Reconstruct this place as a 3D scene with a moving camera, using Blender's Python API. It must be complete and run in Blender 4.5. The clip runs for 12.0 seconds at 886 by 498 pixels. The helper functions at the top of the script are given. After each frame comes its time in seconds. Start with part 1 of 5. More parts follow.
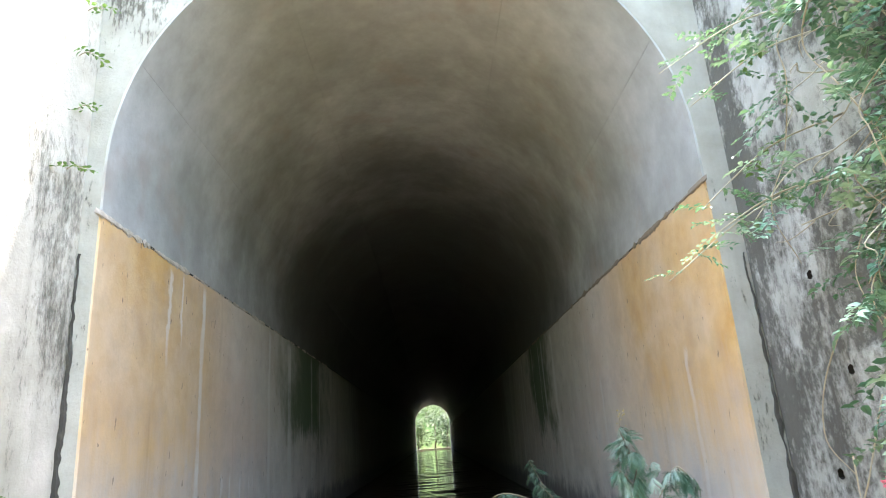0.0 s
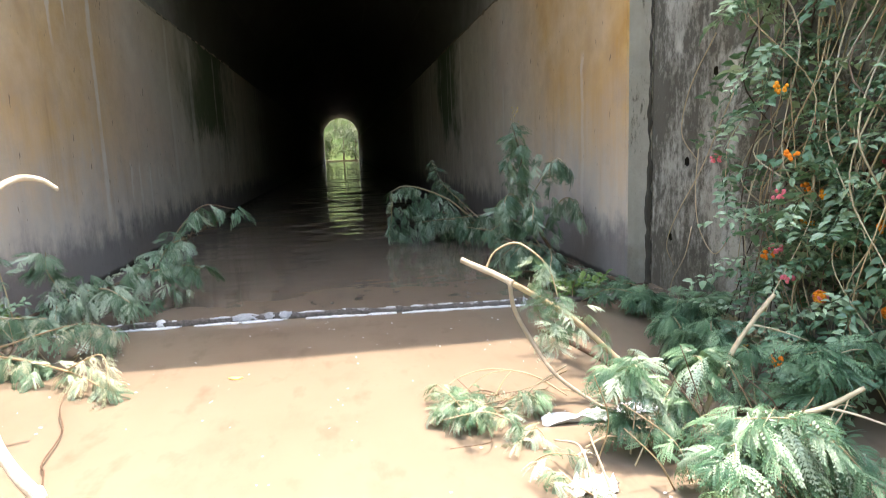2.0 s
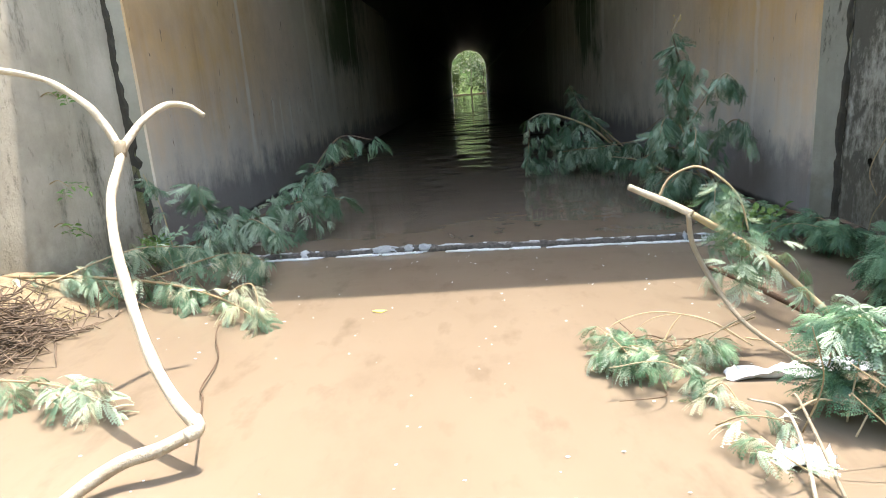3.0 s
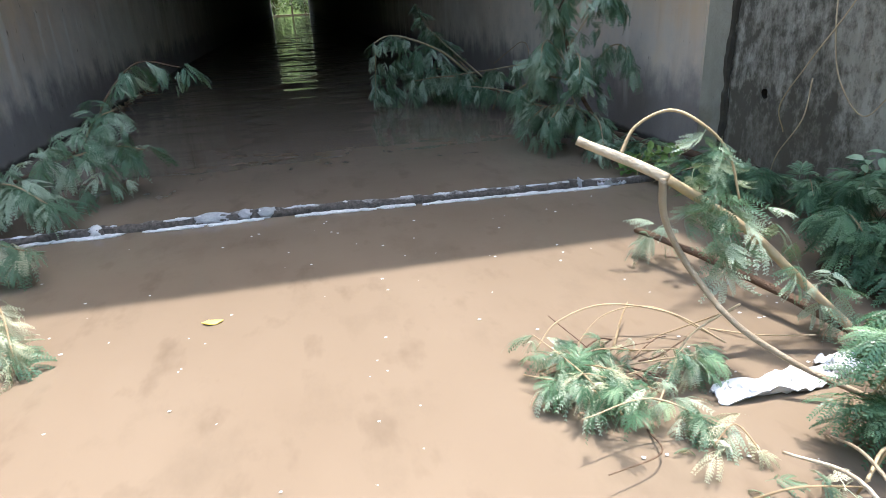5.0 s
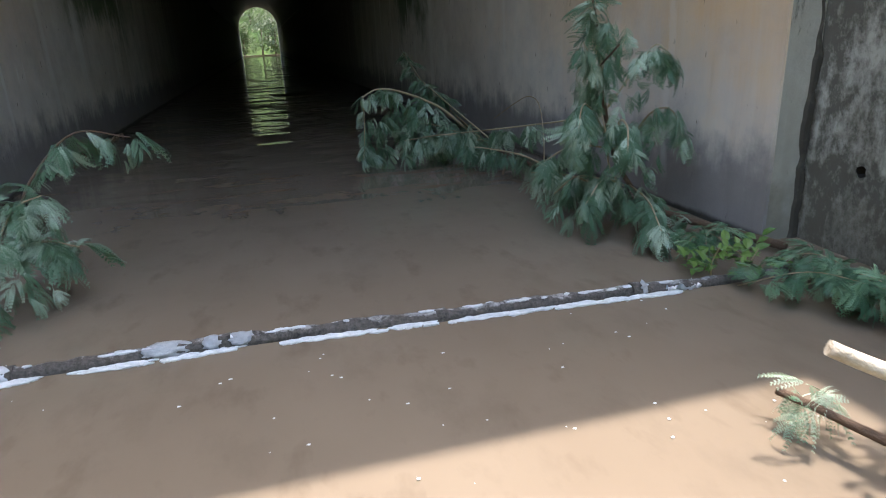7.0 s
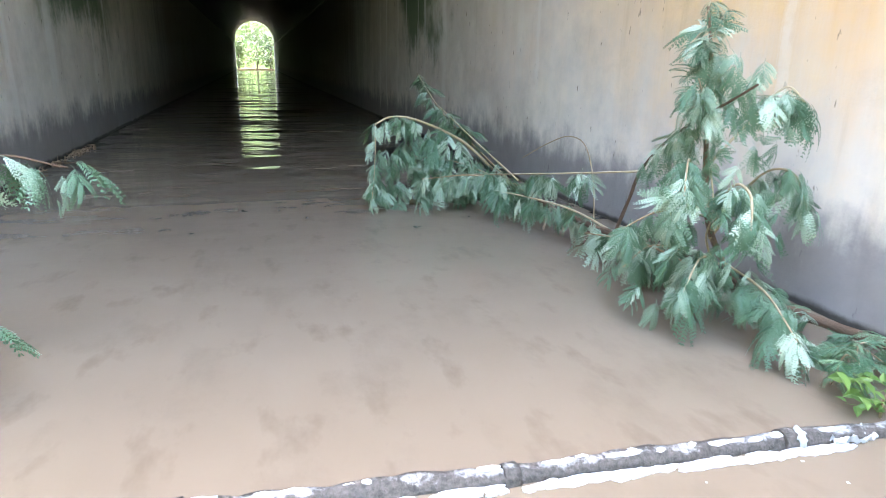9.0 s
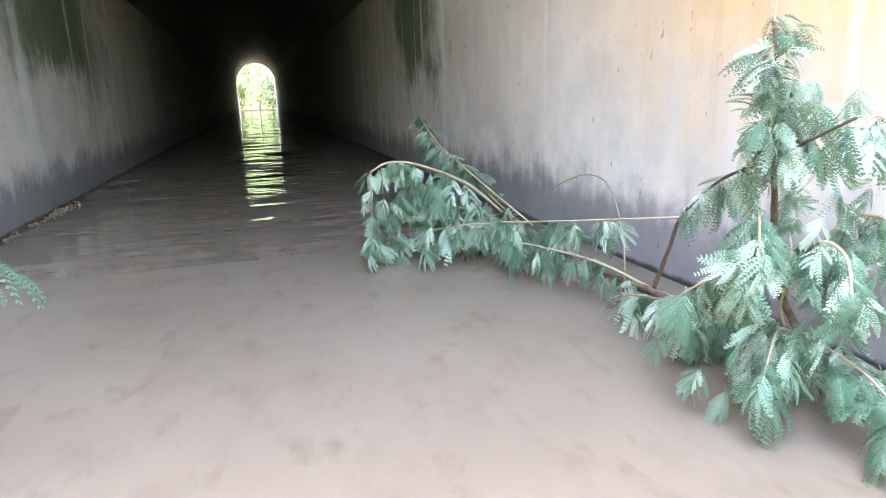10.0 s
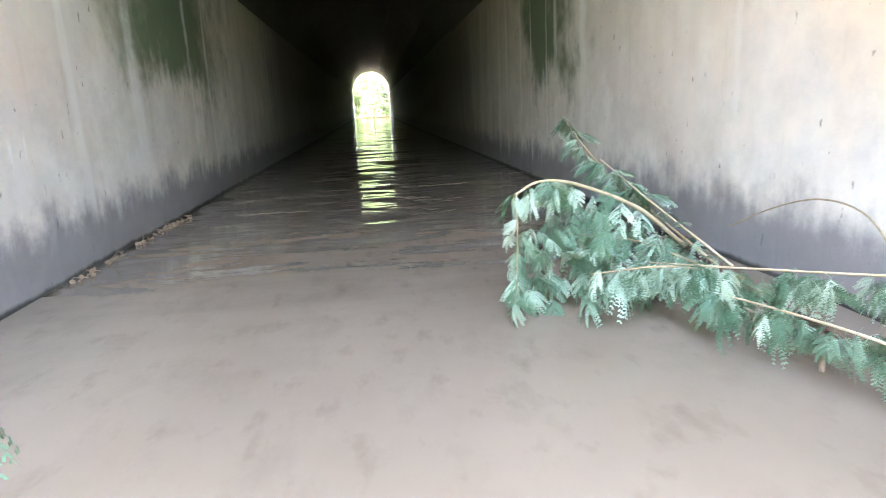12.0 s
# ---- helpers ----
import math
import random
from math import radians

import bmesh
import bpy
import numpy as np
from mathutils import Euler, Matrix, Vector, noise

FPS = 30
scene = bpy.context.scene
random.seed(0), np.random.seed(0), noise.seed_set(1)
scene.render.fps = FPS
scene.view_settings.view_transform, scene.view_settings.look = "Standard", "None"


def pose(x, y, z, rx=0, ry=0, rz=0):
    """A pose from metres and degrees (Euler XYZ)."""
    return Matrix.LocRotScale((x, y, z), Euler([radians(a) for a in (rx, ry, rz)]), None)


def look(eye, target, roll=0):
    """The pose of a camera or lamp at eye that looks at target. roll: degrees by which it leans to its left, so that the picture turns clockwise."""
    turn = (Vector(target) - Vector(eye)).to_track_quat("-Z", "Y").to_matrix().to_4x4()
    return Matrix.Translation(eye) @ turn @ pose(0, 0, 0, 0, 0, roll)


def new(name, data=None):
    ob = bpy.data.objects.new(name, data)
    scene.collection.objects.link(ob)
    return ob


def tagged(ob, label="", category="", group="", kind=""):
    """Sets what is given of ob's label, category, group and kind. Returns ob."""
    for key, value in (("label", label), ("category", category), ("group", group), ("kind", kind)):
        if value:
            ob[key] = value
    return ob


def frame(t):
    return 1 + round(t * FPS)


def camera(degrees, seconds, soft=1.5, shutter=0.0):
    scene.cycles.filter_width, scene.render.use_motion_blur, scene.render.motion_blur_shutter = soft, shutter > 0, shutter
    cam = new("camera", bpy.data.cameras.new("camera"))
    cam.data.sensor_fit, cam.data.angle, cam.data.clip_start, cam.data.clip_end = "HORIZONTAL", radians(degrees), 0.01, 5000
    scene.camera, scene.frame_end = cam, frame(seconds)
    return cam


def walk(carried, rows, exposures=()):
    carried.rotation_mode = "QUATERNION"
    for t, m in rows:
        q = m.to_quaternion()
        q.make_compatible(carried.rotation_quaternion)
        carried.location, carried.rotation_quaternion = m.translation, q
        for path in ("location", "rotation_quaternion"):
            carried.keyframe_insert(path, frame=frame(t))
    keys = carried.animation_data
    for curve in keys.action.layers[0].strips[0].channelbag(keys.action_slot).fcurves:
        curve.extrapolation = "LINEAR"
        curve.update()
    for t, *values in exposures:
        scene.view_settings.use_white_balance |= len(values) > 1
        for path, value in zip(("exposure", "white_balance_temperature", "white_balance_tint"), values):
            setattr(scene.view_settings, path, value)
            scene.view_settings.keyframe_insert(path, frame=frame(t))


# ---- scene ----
cam = camera(70.4, 12.0, soft=0.9, shutter=0.2)
PATH = [
    (0, (0.051, 0.009, 1.81), (0.115, 1.923, 2.386), -4.0),
    (0.5, (0.047, -0.163, 1.796), (0.203, 1.757, 2.337), -4.0),
    (1, (-0.056, -0.351, 1.785), (0.063, 1.604, 2.186), -6.0),
    (1.5, (-0.042, -0.444, 1.651), (0.099, 1.55, 1.721), -4.0),
    (2, (0.056, -0.294, 1.537), (0.352, 1.658, 1.222), -2.2),
    (2.5, (0.084, -0.138, 1.476), (0.162, 1.822, 1.082), -2.7),
    (3, (-0.076, 0.078, 1.44), (-0.192, 2.013, 0.946), -4.3),
    (5, (-0.238, 1.263, 1.375), (0.141, 3.082, 0.636), -3.0),
    (5.5, (-0.349, 1.58, 1.481), (0.123, 3.364, 0.709), -2.5),
    (6, (-0.32, 1.786, 1.451), (0.299, 3.508, 0.643), -0.1),
    (6.5, (-0.305, 2.157, 1.494), (0.24, 3.938, 0.765), -2.0),
    (8.5, (-0.254, 3.38, 1.451), (0.14, 5.264, 0.907), -1.8),
    (9, (-0.314, 3.784, 1.46), (0.228, 5.625, 0.897), 1.2),
    (9.5, (-0.247, 4.099, 1.489), (0.219, 5.988, 1.028), 0.1),
    (10, (-0.101, 4.502, 1.52), (0.422, 6.373, 1.046), -1.7),
    (10.5, (-0.156, 4.838, 1.49), (0.337, 6.704, 0.964), -2.3),
    (11, (-0.187, 5.138, 1.516), (0.44, 6.974, 1.03), -1.8),
    (11.5, (-0.08, 5.509, 1.532), (0.344, 7.422, 1.128), -2.4),
    (12, (-0.138, 5.87, 1.496), (0.055, 7.81, 1.051), -2.8),
]
EXPOSURES = [(0.0, 3.88, 6350, 12), (1.2, 3.98, 6350, 14), (1.7, 3.7, 6600, 14), (2.1, 3.0, 7200, 14), (3.2, 2.75, 6700, 7),
             (4.8, 2.48, 6350, 10), (6.6, 2.47, 6400, 11), (8.3, 4.43, 6400, 9), (9.0, 4.78, 6450, 12), (10.0, 5.28, 6500, 17), (10.6, 5.5, 6500, 17), (11.5, 5.52, 6650, 14), (12.0, 5.8, 6700, 16)]
walk(cam, [(t, look(eye, target, roll)) for t, eye, target, roll in PATH], EXPOSURES)

# ---- light ----
SUN = Vector((0.16, 0.175, 1.0)).normalized()
world = bpy.data.worlds.new("world")
scene.world = world
world.use_nodes = True
wn = world.node_tree
sky = wn.nodes.new("ShaderNodeTexSky")
sky.sky_type = "NISHITA"
sky.sun_disc = False
sky.sun_elevation = math.asin(SUN.z)
sky.sun_rotation = math.atan2(SUN.x, SUN.y)
sky.air_density = 1.7
sky.dust_density = 3.0
wn.links.new(sky.outputs[0], wn.nodes["Background"].inputs[0])
wn.nodes["Background"].inputs[1].default_value = 0.15
sun_data = bpy.data.lights.new("sun", "SUN")
sun_data.energy, sun_data.angle, sun_data.color = 2.0, radians(0.6), (1.0, 0.925, 0.84)
sun_ob = new("sun", sun_data)
sun_ob.matrix_world = look((0, 0, 30), Vector((0, 0, 30)) - SUN)

# ---- plan ----
XL, XR = -3.18, 3.02          # inner faces of the barrel
XC, RAD = -0.08, 3.10         # vault centre and radius
ZS, ZC = 4.20, 4.68           # wall joint, vault centre height
Y0, Y1 = 6.05, 119.0          # portal face and far mouth
TOP = 9.2                     # headwall top


# ---- materials ----
def mat(name, rough=0.8, spec=0.3):
    m = bpy.data.materials.new(name)
    m.use_nodes = True
    b = m.node_tree.nodes["Principled BSDF"]
    b.inputs["Roughness"].default_value = rough
    b.inputs["Specular IOR Level"].default_value = spec
    return m, m.node_tree, b


def node(nt, kind, **sets):
    n = nt.nodes.new(kind)
    for k, v in sets.items():
        n.inputs[k].default_value = v
    return n


def coords(nt, scale=(1, 1, 1)):
    g = nt.nodes.new("ShaderNodeNewGeometry")
    mp = nt.nodes.new("ShaderNodeMapping")
    mp.inputs["Scale"].default_value = scale
    nt.links.new(g.outputs["Position"], mp.inputs["Vector"])
    return mp.outputs[0]


def noise_of(nt, vec, scale, detail=5.0, rough=0.6):
    n = node(nt, "ShaderNodeTexNoise", Scale=scale, Detail=detail, Roughness=rough)
    nt.links.new(vec, n.inputs["Vector"])
    return n.outputs["Fac"]


def ramp(nt, fac, stops):
    r = nt.nodes.new("ShaderNodeValToRGB")
    while len(r.color_ramp.elements) < len(stops):
        r.color_ramp.elements.new(0.5)
    for e, (p, c) in zip(r.color_ramp.elements, stops):
        e.position = p
        e.color = (c, c, c, 1) if isinstance(c, (int, float)) else (*c, 1)
    nt.links.new(fac, r.inputs[0])
    return r.outputs[0]


def mix(nt, fac, a, b, how="MIX"):
    m = nt.nodes.new("ShaderNodeMix")
    m.data_type, m.blend_type = "RGBA", how
    for sock, v in ((m.inputs[0], fac), (m.inputs[6], a), (m.inputs[7], b)):
        if isinstance(v, (int, float)):
            sock.default_value = v
        elif isinstance(v, tuple):
            sock.default_value = (*v, 1)
        else:
            nt.links.new(v, sock)
    return m.outputs[2]


def arith(nt, op, a, b=0.0, c=0.0):
    m = nt.nodes.new("ShaderNodeMath")
    m.operation = op
    for sock, v in zip(m.inputs, (a, b, c)):
        if isinstance(v, (int, float)):
            sock.default_value = v
        else:
            nt.links.new(v, sock)
    return m.outputs[0]


def bump(nt, b, height, strength=0.4, dist=0.02):
    n = node(nt, "ShaderNodeBump", Strength=strength, Distance=dist)
    nt.links.new(height, n.inputs["Height"])
    nt.links.new(n.outputs[0], b.inputs["Normal"])


def axis(nt, which):
    g = nt.nodes.new("ShaderNodeNewGeometry")
    s = nt.nodes.new("ShaderNodeSeparateXYZ")
    nt.links.new(g.outputs["Position"], s.inputs[0])
    return s.outputs[which]


def smooth(nt, v, lo, hi):
    m = nt.nodes.new("ShaderNodeMapRange")
    m.interpolation_type = "SMOOTHSTEP"
    m.inputs["From Min"].default_value, m.inputs["From Max"].default_value = lo, hi
    nt.links.new(v, m.inputs["Value"])
    return m.outputs[0]


def barrel_wall_material(name, runs_at, algae):
    """Concrete with ochre wash, pale lime runs, green algae and a dark tide band over the water.
    runs_at: (y, half width, top, bottom, strength) of the lime runs. algae: (y, half length, lower edge)."""
    m, nt, b = mat(name, 0.75, 0.25)
    p = coords(nt)
    big = noise_of(nt, p, 0.55, 4)
    mid = noise_of(nt, p, 2.3, 6, 0.65)
    fine = noise_of(nt, p, 22, 6, 0.7)
    runs = noise_of(nt, coords(nt, (3.2, 3.2, 0.25)), 1.0, 6, 0.65)
    thin = noise_of(nt, coords(nt, (6, 6, 0.35)), 1.0, 4, 0.6)
    z, y = axis(nt, 2), axis(nt, 1)
    zz = arith(nt, "ADD", z, arith(nt, "ADD", arith(nt, "MULTIPLY_ADD", runs, 1.4, -0.7), arith(nt, "MULTIPLY_ADD", mid, 1.6, -0.8)))
    grey = ramp(nt, mid, [(0.25, (0.53, 0.485, 0.44)), (0.75, (0.73, 0.67, 0.60))])
    grey = mix(nt, ramp(nt, big, [(0.45, 0.0), (0.65, 0.45)]), grey, (0.52, 0.43, 0.36))
    ochre = ramp(nt, mid, [(0.25, (0.49, 0.27, 0.085)), (0.75, (0.64, 0.41, 0.175))])
    near = arith(nt, "SUBTRACT", 1.0, smooth(nt, y, 8.2, 12.0))
    high = arith(nt, "MULTIPLY", smooth(nt, zz, 0.5, 2.5), near)
    wash = arith(nt, "MULTIPLY", high, ramp(nt, big, [(0.25, 0.55), (0.6, 1.0)]))
    col = mix(nt, wash, grey, ochre)
    peach = arith(nt, "MULTIPLY", smooth(nt, zz, 0.9, 2.4), arith(nt, "SUBTRACT", 1.0, smooth(nt, y, 11.0, 14.5)))
    peach = arith(nt, "MULTIPLY", peach, ramp(nt, big, [(0.35, 0.25), (0.6, 0.8)]))
    col = mix(nt, arith(nt, "MULTIPLY", peach, arith(nt, "SUBTRACT", 1.0, wash)), col, (0.62, 0.47, 0.36))
    olive = arith(nt, "MULTIPLY", smooth(nt, zz, 1.6, 2.8), arith(nt, "MULTIPLY", smooth(nt, y, 10.5, 13.0), 0.28))
    col = mix(nt, olive, col, (0.34, 0.30, 0.17))
    lime = arith(nt, "MULTIPLY", ramp(nt, thin, [(0.58, 0.0), (0.72, 0.6)]), ramp(nt, big, [(0.45, 0.0), (0.65, 0.22)]))
    col = mix(nt, lime, col, (0.62, 0.60, 0.56))
    dirt = ramp(nt, runs, [(0.58, 0.0), (0.80, 0.28)])
    col = mix(nt, dirt, col, (0.20, 0.17, 0.13))
    blot = noise_of(nt, coords(nt, (1.1, 1.1, 1.4)), 1.0, 6, 0.7)
    col = mix(nt, ramp(nt, blot, [(0.50, 0.0), (0.64, 0.18)]), col, (0.30, 0.25, 0.20))
    specks = ramp(nt, noise_of(nt, coords(nt, (14, 14, 6)), 1.0, 3, 0.5), [(0.70, 0.0), (0.74, 0.7)])
    col = mix(nt, specks, col, (0.14, 0.11, 0.08))
    # algae on the upper wall, in ragged hanging tongues
    ya, half, low = algae
    ragged = arith(nt, "ADD", arith(nt, "MULTIPLY_ADD", thin, 0.9, -0.45), arith(nt, "MULTIPLY_ADD", noise_of(nt, coords(nt, (0.8, 0.8, 0.9)), 1.0, 6, 0.7), 2.6, -1.3))
    off = arith(nt, "ABSOLUTE", arith(nt, "SUBTRACT", arith(nt, "ADD", y, arith(nt, "ADD", arith(nt, "MULTIPLY", mid, 2.4), arith(nt, "MULTIPLY_ADD", big, 5.0, -3.0))), ya))
    alg = arith(nt, "MULTIPLY", smooth(nt, arith(nt, "ADD", z, ragged), low - 0.15, low + 0.75), arith(nt, "SUBTRACT", 1.0, smooth(nt, off, half * 0.3, half * 1.25)))
    col = mix(nt, arith(nt, "MULTIPLY", alg, 0.86), col, (0.045, 0.09, 0.028))
    # wall colour darkens with depth, standing in for light lost inside the tunnel
    depth_shade = smooth(nt, arith(nt, "ADD", y, arith(nt, "MULTIPLY_ADD", runs, 8.0, -4.0)), 19.0, 30.0)
    col = mix(nt, arith(nt, "MULTIPLY", depth_shade, 0.7), col, (0.075, 0.066, 0.054))
    # tide band with a ragged upper edge, and the wet black foot
    zt = arith(nt, "ADD", z, arith(nt, "ADD", arith(nt, "MULTIPLY_ADD", thin, 0.36, -0.18), arith(nt, "MULTIPLY_ADD", mid, 0.75, -0.375)))
    tide = arith(nt, "SUBTRACT", 1.0, smooth(nt, zt, 0.38, 0.85))
    col = mix(nt, arith(nt, "MULTIPLY", tide, 0.74), col, (0.125, 0.118, 0.132))
    for y0, w, top, bottom, strength in runs_at:
        d = arith(nt, "ABSOLUTE", arith(nt, "SUBTRACT", arith(nt, "ADD", y, arith(nt, "ADD", arith(nt, "MULTIPLY_ADD", runs, 0.3, -0.15), arith(nt, "MULTIPLY_ADD", mid, 0.22, -0.11))), y0))
        inside = arith(nt, "SUBTRACT", 1.0, smooth(nt, d, w * 0.3, w * 1.1))
        span = arith(nt, "MULTIPLY", smooth(nt, z, bottom - 0.15, bottom + 0.2), arith(nt, "SUBTRACT", 1.0, smooth(nt, z, top - 0.1, top + 0.1)))
        col = mix(nt, arith(nt, "MULTIPLY", arith(nt, "MULTIPLY", inside, span), arith(nt, "MULTIPLY", ramp(nt, blot, [(0.35, 0.35), (0.6, 1.0)]), strength)), col, (0.70, 0.67, 0.62))
    foot = arith(nt, "SUBTRACT", 1.0, smooth(nt, arith(nt, "ADD", z, arith(nt, "MULTIPLY_ADD", mid, 0.1, -0.05)), 0.02, 0.07))
    col = mix(nt, foot, col, (0.05, 0.045, 0.04))
    nt.links.new(col, b.inputs["Base Color"])
    bump(nt, b, arith(nt, "ADD", mid, arith(nt, "MULTIPLY", fine, 0.4)), 0.5, 0.02)
    return m


def vault_material():
    """Pale cast concrete, sooty in patches, darkened inwards for lost light, with board joints in the mesh."""
    m, nt, b = mat("cast_vault_concrete", 0.8, 0.25)
    p = coords(nt)
    big = noise_of(nt, p, 0.5, 5)
    mid = noise_of(nt, p, 2.6, 6, 0.65)
    fine = noise_of(nt, p, 25, 5, 0.7)
    col = ramp(nt, mid, [(0.25, (0.36, 0.345, 0.32)), (0.75, (0.52, 0.50, 0.475))])
    col = mix(nt, ramp(nt, big, [(0.40, 0.0), (0.65, 0.55)]), col, (0.20, 0.19, 0.15))
    col = mix(nt, ramp(nt, noise_of(nt, p, 0.9, 3), [(0.58, 0.0), (0.72, 0.3)]), col, (0.36, 0.22, 0.13))
    col = mix(nt, arith(nt, "MULTIPLY", noise_of(nt, coords(nt, (0.3, 0.12, 0.3)), 1.0, 2), 0.25), col, (0.20, 0.195, 0.18))
    # fading daylight put into the vault colour, ragged from about y 8 inwards
    depth_shade = smooth(nt, arith(nt, "ADD", axis(nt, 1), arith(nt, "MULTIPLY_ADD", big, 6.0, -3.0)), 8.5, 17.0)
    col = mix(nt, arith(nt, "MULTIPLY", depth_shade, 0.85), col, (0.07, 0.066, 0.056))
    nt.links.new(col, b.inputs["Base Color"])
    bump(nt, b, arith(nt, "ADD", mid, arith(nt, "MULTIPLY", fine, 0.4)), 0.45, 0.02)
    return m


def mossy_wall_material(name, moss, wear, grain=(26, 26, 8), low=(0.33, 0.315, 0.28), high=(0.50, 0.485, 0.45), corner=0.0, edge=0.07):
    """Weathered outdoor concrete with black algae in vertical flakes."""
    m, nt, b = mat(name, 0.9, 0.2)
    p = coords(nt)
    mid = noise_of(nt, p, 2.0, 6, 0.65)
    fine = noise_of(nt, p, 26, 6, 0.7)
    flakes = noise_of(nt, coords(nt, grain), 1.0, 7, 0.75)
    runs = noise_of(nt, coords(nt, (2.6, 2.6, 0.2)), 1.0, 5, 0.6)
    col = ramp(nt, mid, [(0.25, low), (0.75, high)])
    col = mix(nt, ramp(nt, runs, [(0.5, 0.0), (0.7, 0.5)]), col, (0.27, 0.25, 0.19))
    patch = noise_of(nt, coords(nt, (0.9, 0.9, 0.6)), 1.0, 4, 0.6)
    field = arith(nt, "ADD", arith(nt, "ADD", arith(nt, "MULTIPLY", runs, 0.3), arith(nt, "MULTIPLY", flakes, 0.5)), arith(nt, "MULTIPLY", patch, 0.6))
    field = arith(nt, "ADD", field, arith(nt, "MULTIPLY", smooth(nt, axis(nt, 1), 5.3, 5.95), corner))
    black = ramp(nt, field, [(moss, 0.0), (moss + edge, wear)])
    col = mix(nt, black, col, (0.055, 0.05, 0.038))
    z = axis(nt, 2)
    damp = arith(nt, "SUBTRACT", 1.0, smooth(nt, arith(nt, "ADD", z, arith(nt, "MULTIPLY_ADD", mid, 0.9, -0.45)), 0.15, 0.6))
    col = mix(nt, arith(nt, "MULTIPLY", damp, 0.5), col, (0.13, 0.115, 0.085))
    nt.links.new(col, b.inputs["Base Color"])
    bump(nt, b, arith(nt, "SUBTRACT", arith(nt, "ADD", mid, arith(nt, "MULTIPLY", fine, 0.5)), arith(nt, "MULTIPLY", black, 0.6)), 0.7, 0.025)
    return m


def water_material():
    """Silty brown water: opaque with mud, a clear wet surface with slight ripples."""
    m, nt, b = mat("muddy_water", 0.03, 0.5)
    b.inputs["IOR"].default_value = 1.33
    p = coords(nt)
    big = noise_of(nt, coords(nt, (0.6, 0.35, 1)), 1.0, 4)
    mid = noise_of(nt, coords(nt, (2.2, 1.2, 1)), 1.0, 6, 0.65)
    col = ramp(nt, big, [(0.3, (0.150, 0.116, 0.085)), (0.7, (0.178, 0.141, 0.106))])
    col = mix(nt, ramp(nt, mid, [(0.52, 0.0), (0.70, 0.45)]), col, (0.113, 0.090, 0.067))
    spots = noise_of(nt, coords(nt, (4.5, 2.2, 1)), 1.0, 4, 0.55)
    col = mix(nt, ramp(nt, spots, [(0.57, 0.0), (0.74, 0.5)]), col, (0.090, 0.069, 0.050))
    nt.links.new(col, b.inputs["Base Color"])
    # the surface leans this way and that in small crossing waves
    def lean(scale, detail, rough, along_x, along_y):
        n = node(nt, "ShaderNodeTexNoise", Scale=1.0, Detail=detail, Roughness=rough)
        nt.links.new(coords(nt, scale), n.inputs["Vector"])
        v = nt.nodes.new("ShaderNodeVectorMath")
        v.operation = "MULTIPLY_ADD"
        nt.links.new(n.outputs["Color"], v.inputs[0])
        v.inputs[1].default_value = (along_x, along_y, 0)
        v.inputs[2].default_value = (-along_x / 2, -along_y / 2, 0)
        return v.outputs[0]

    def vector(op, a, second):
        v = nt.nodes.new("ShaderNodeVectorMath")
        v.operation = op
        nt.links.new(a, v.inputs[0])
        if isinstance(second, tuple):
            v.inputs[1].default_value = second
        elif second is not None:
            nt.links.new(second, v.inputs["Scale"] if op == "SCALE" else v.inputs[1])
        return v.outputs[0]
    waves = vector("ADD", lean((0.42, 2.3, 1), 4.0, 0.6, 0.14, 0.62), lean((2.0, 7.0, 1), 3.0, 0.6, 0.06, 0.2))
    stir = arith(nt, "MULTIPLY_ADD", smooth(nt, axis(nt, 1), 8.0, 17.0), 0.8, 0.2)
    b_normal = vector("NORMALIZE", vector("ADD", vector("SCALE", waves, stir), (0.0, 0.0, 1.0)), None)
    nt.links.new(b_normal, b.inputs["Normal"])
    return m


def earth_material():
    m, nt, b = mat("bank_earth", 0.95, 0.2)
    p = coords(nt)
    mid, fine = noise_of(nt, p, 1.4, 6), noise_of(nt, p, 18, 6, 0.7)
    col = ramp(nt, mid, [(0.3, (0.22, 0.165, 0.11)), (0.7, (0.32, 0.25, 0.17))])
    col = mix(nt, ramp(nt, fine, [(0.45, 0.0), (0.6, 0.6)]), col, (0.13, 0.098, 0.065))
    col = mix(nt, ramp(nt, noise_of(nt, p, 0.6, 4), [(0.45, 0.0), (0.6, 0.7)]), col, (0.07, 0.11, 0.03))
    col = mix(nt, smooth(nt, axis(nt, 1), 119.0, 127.0), col, (0.05, 0.085, 0.02))
    # dark green for the unseen slope added behind the way in
    col = mix(nt, arith(nt, "SUBTRACT", 1.0, smooth(nt, axis(nt, 1), -7.5, -5.0)), col, (0.045, 0.075, 0.02))
    nt.links.new(col, b.inputs["Base Color"])
    bump(nt, b, fine, 0.8, 0.04)
    return m


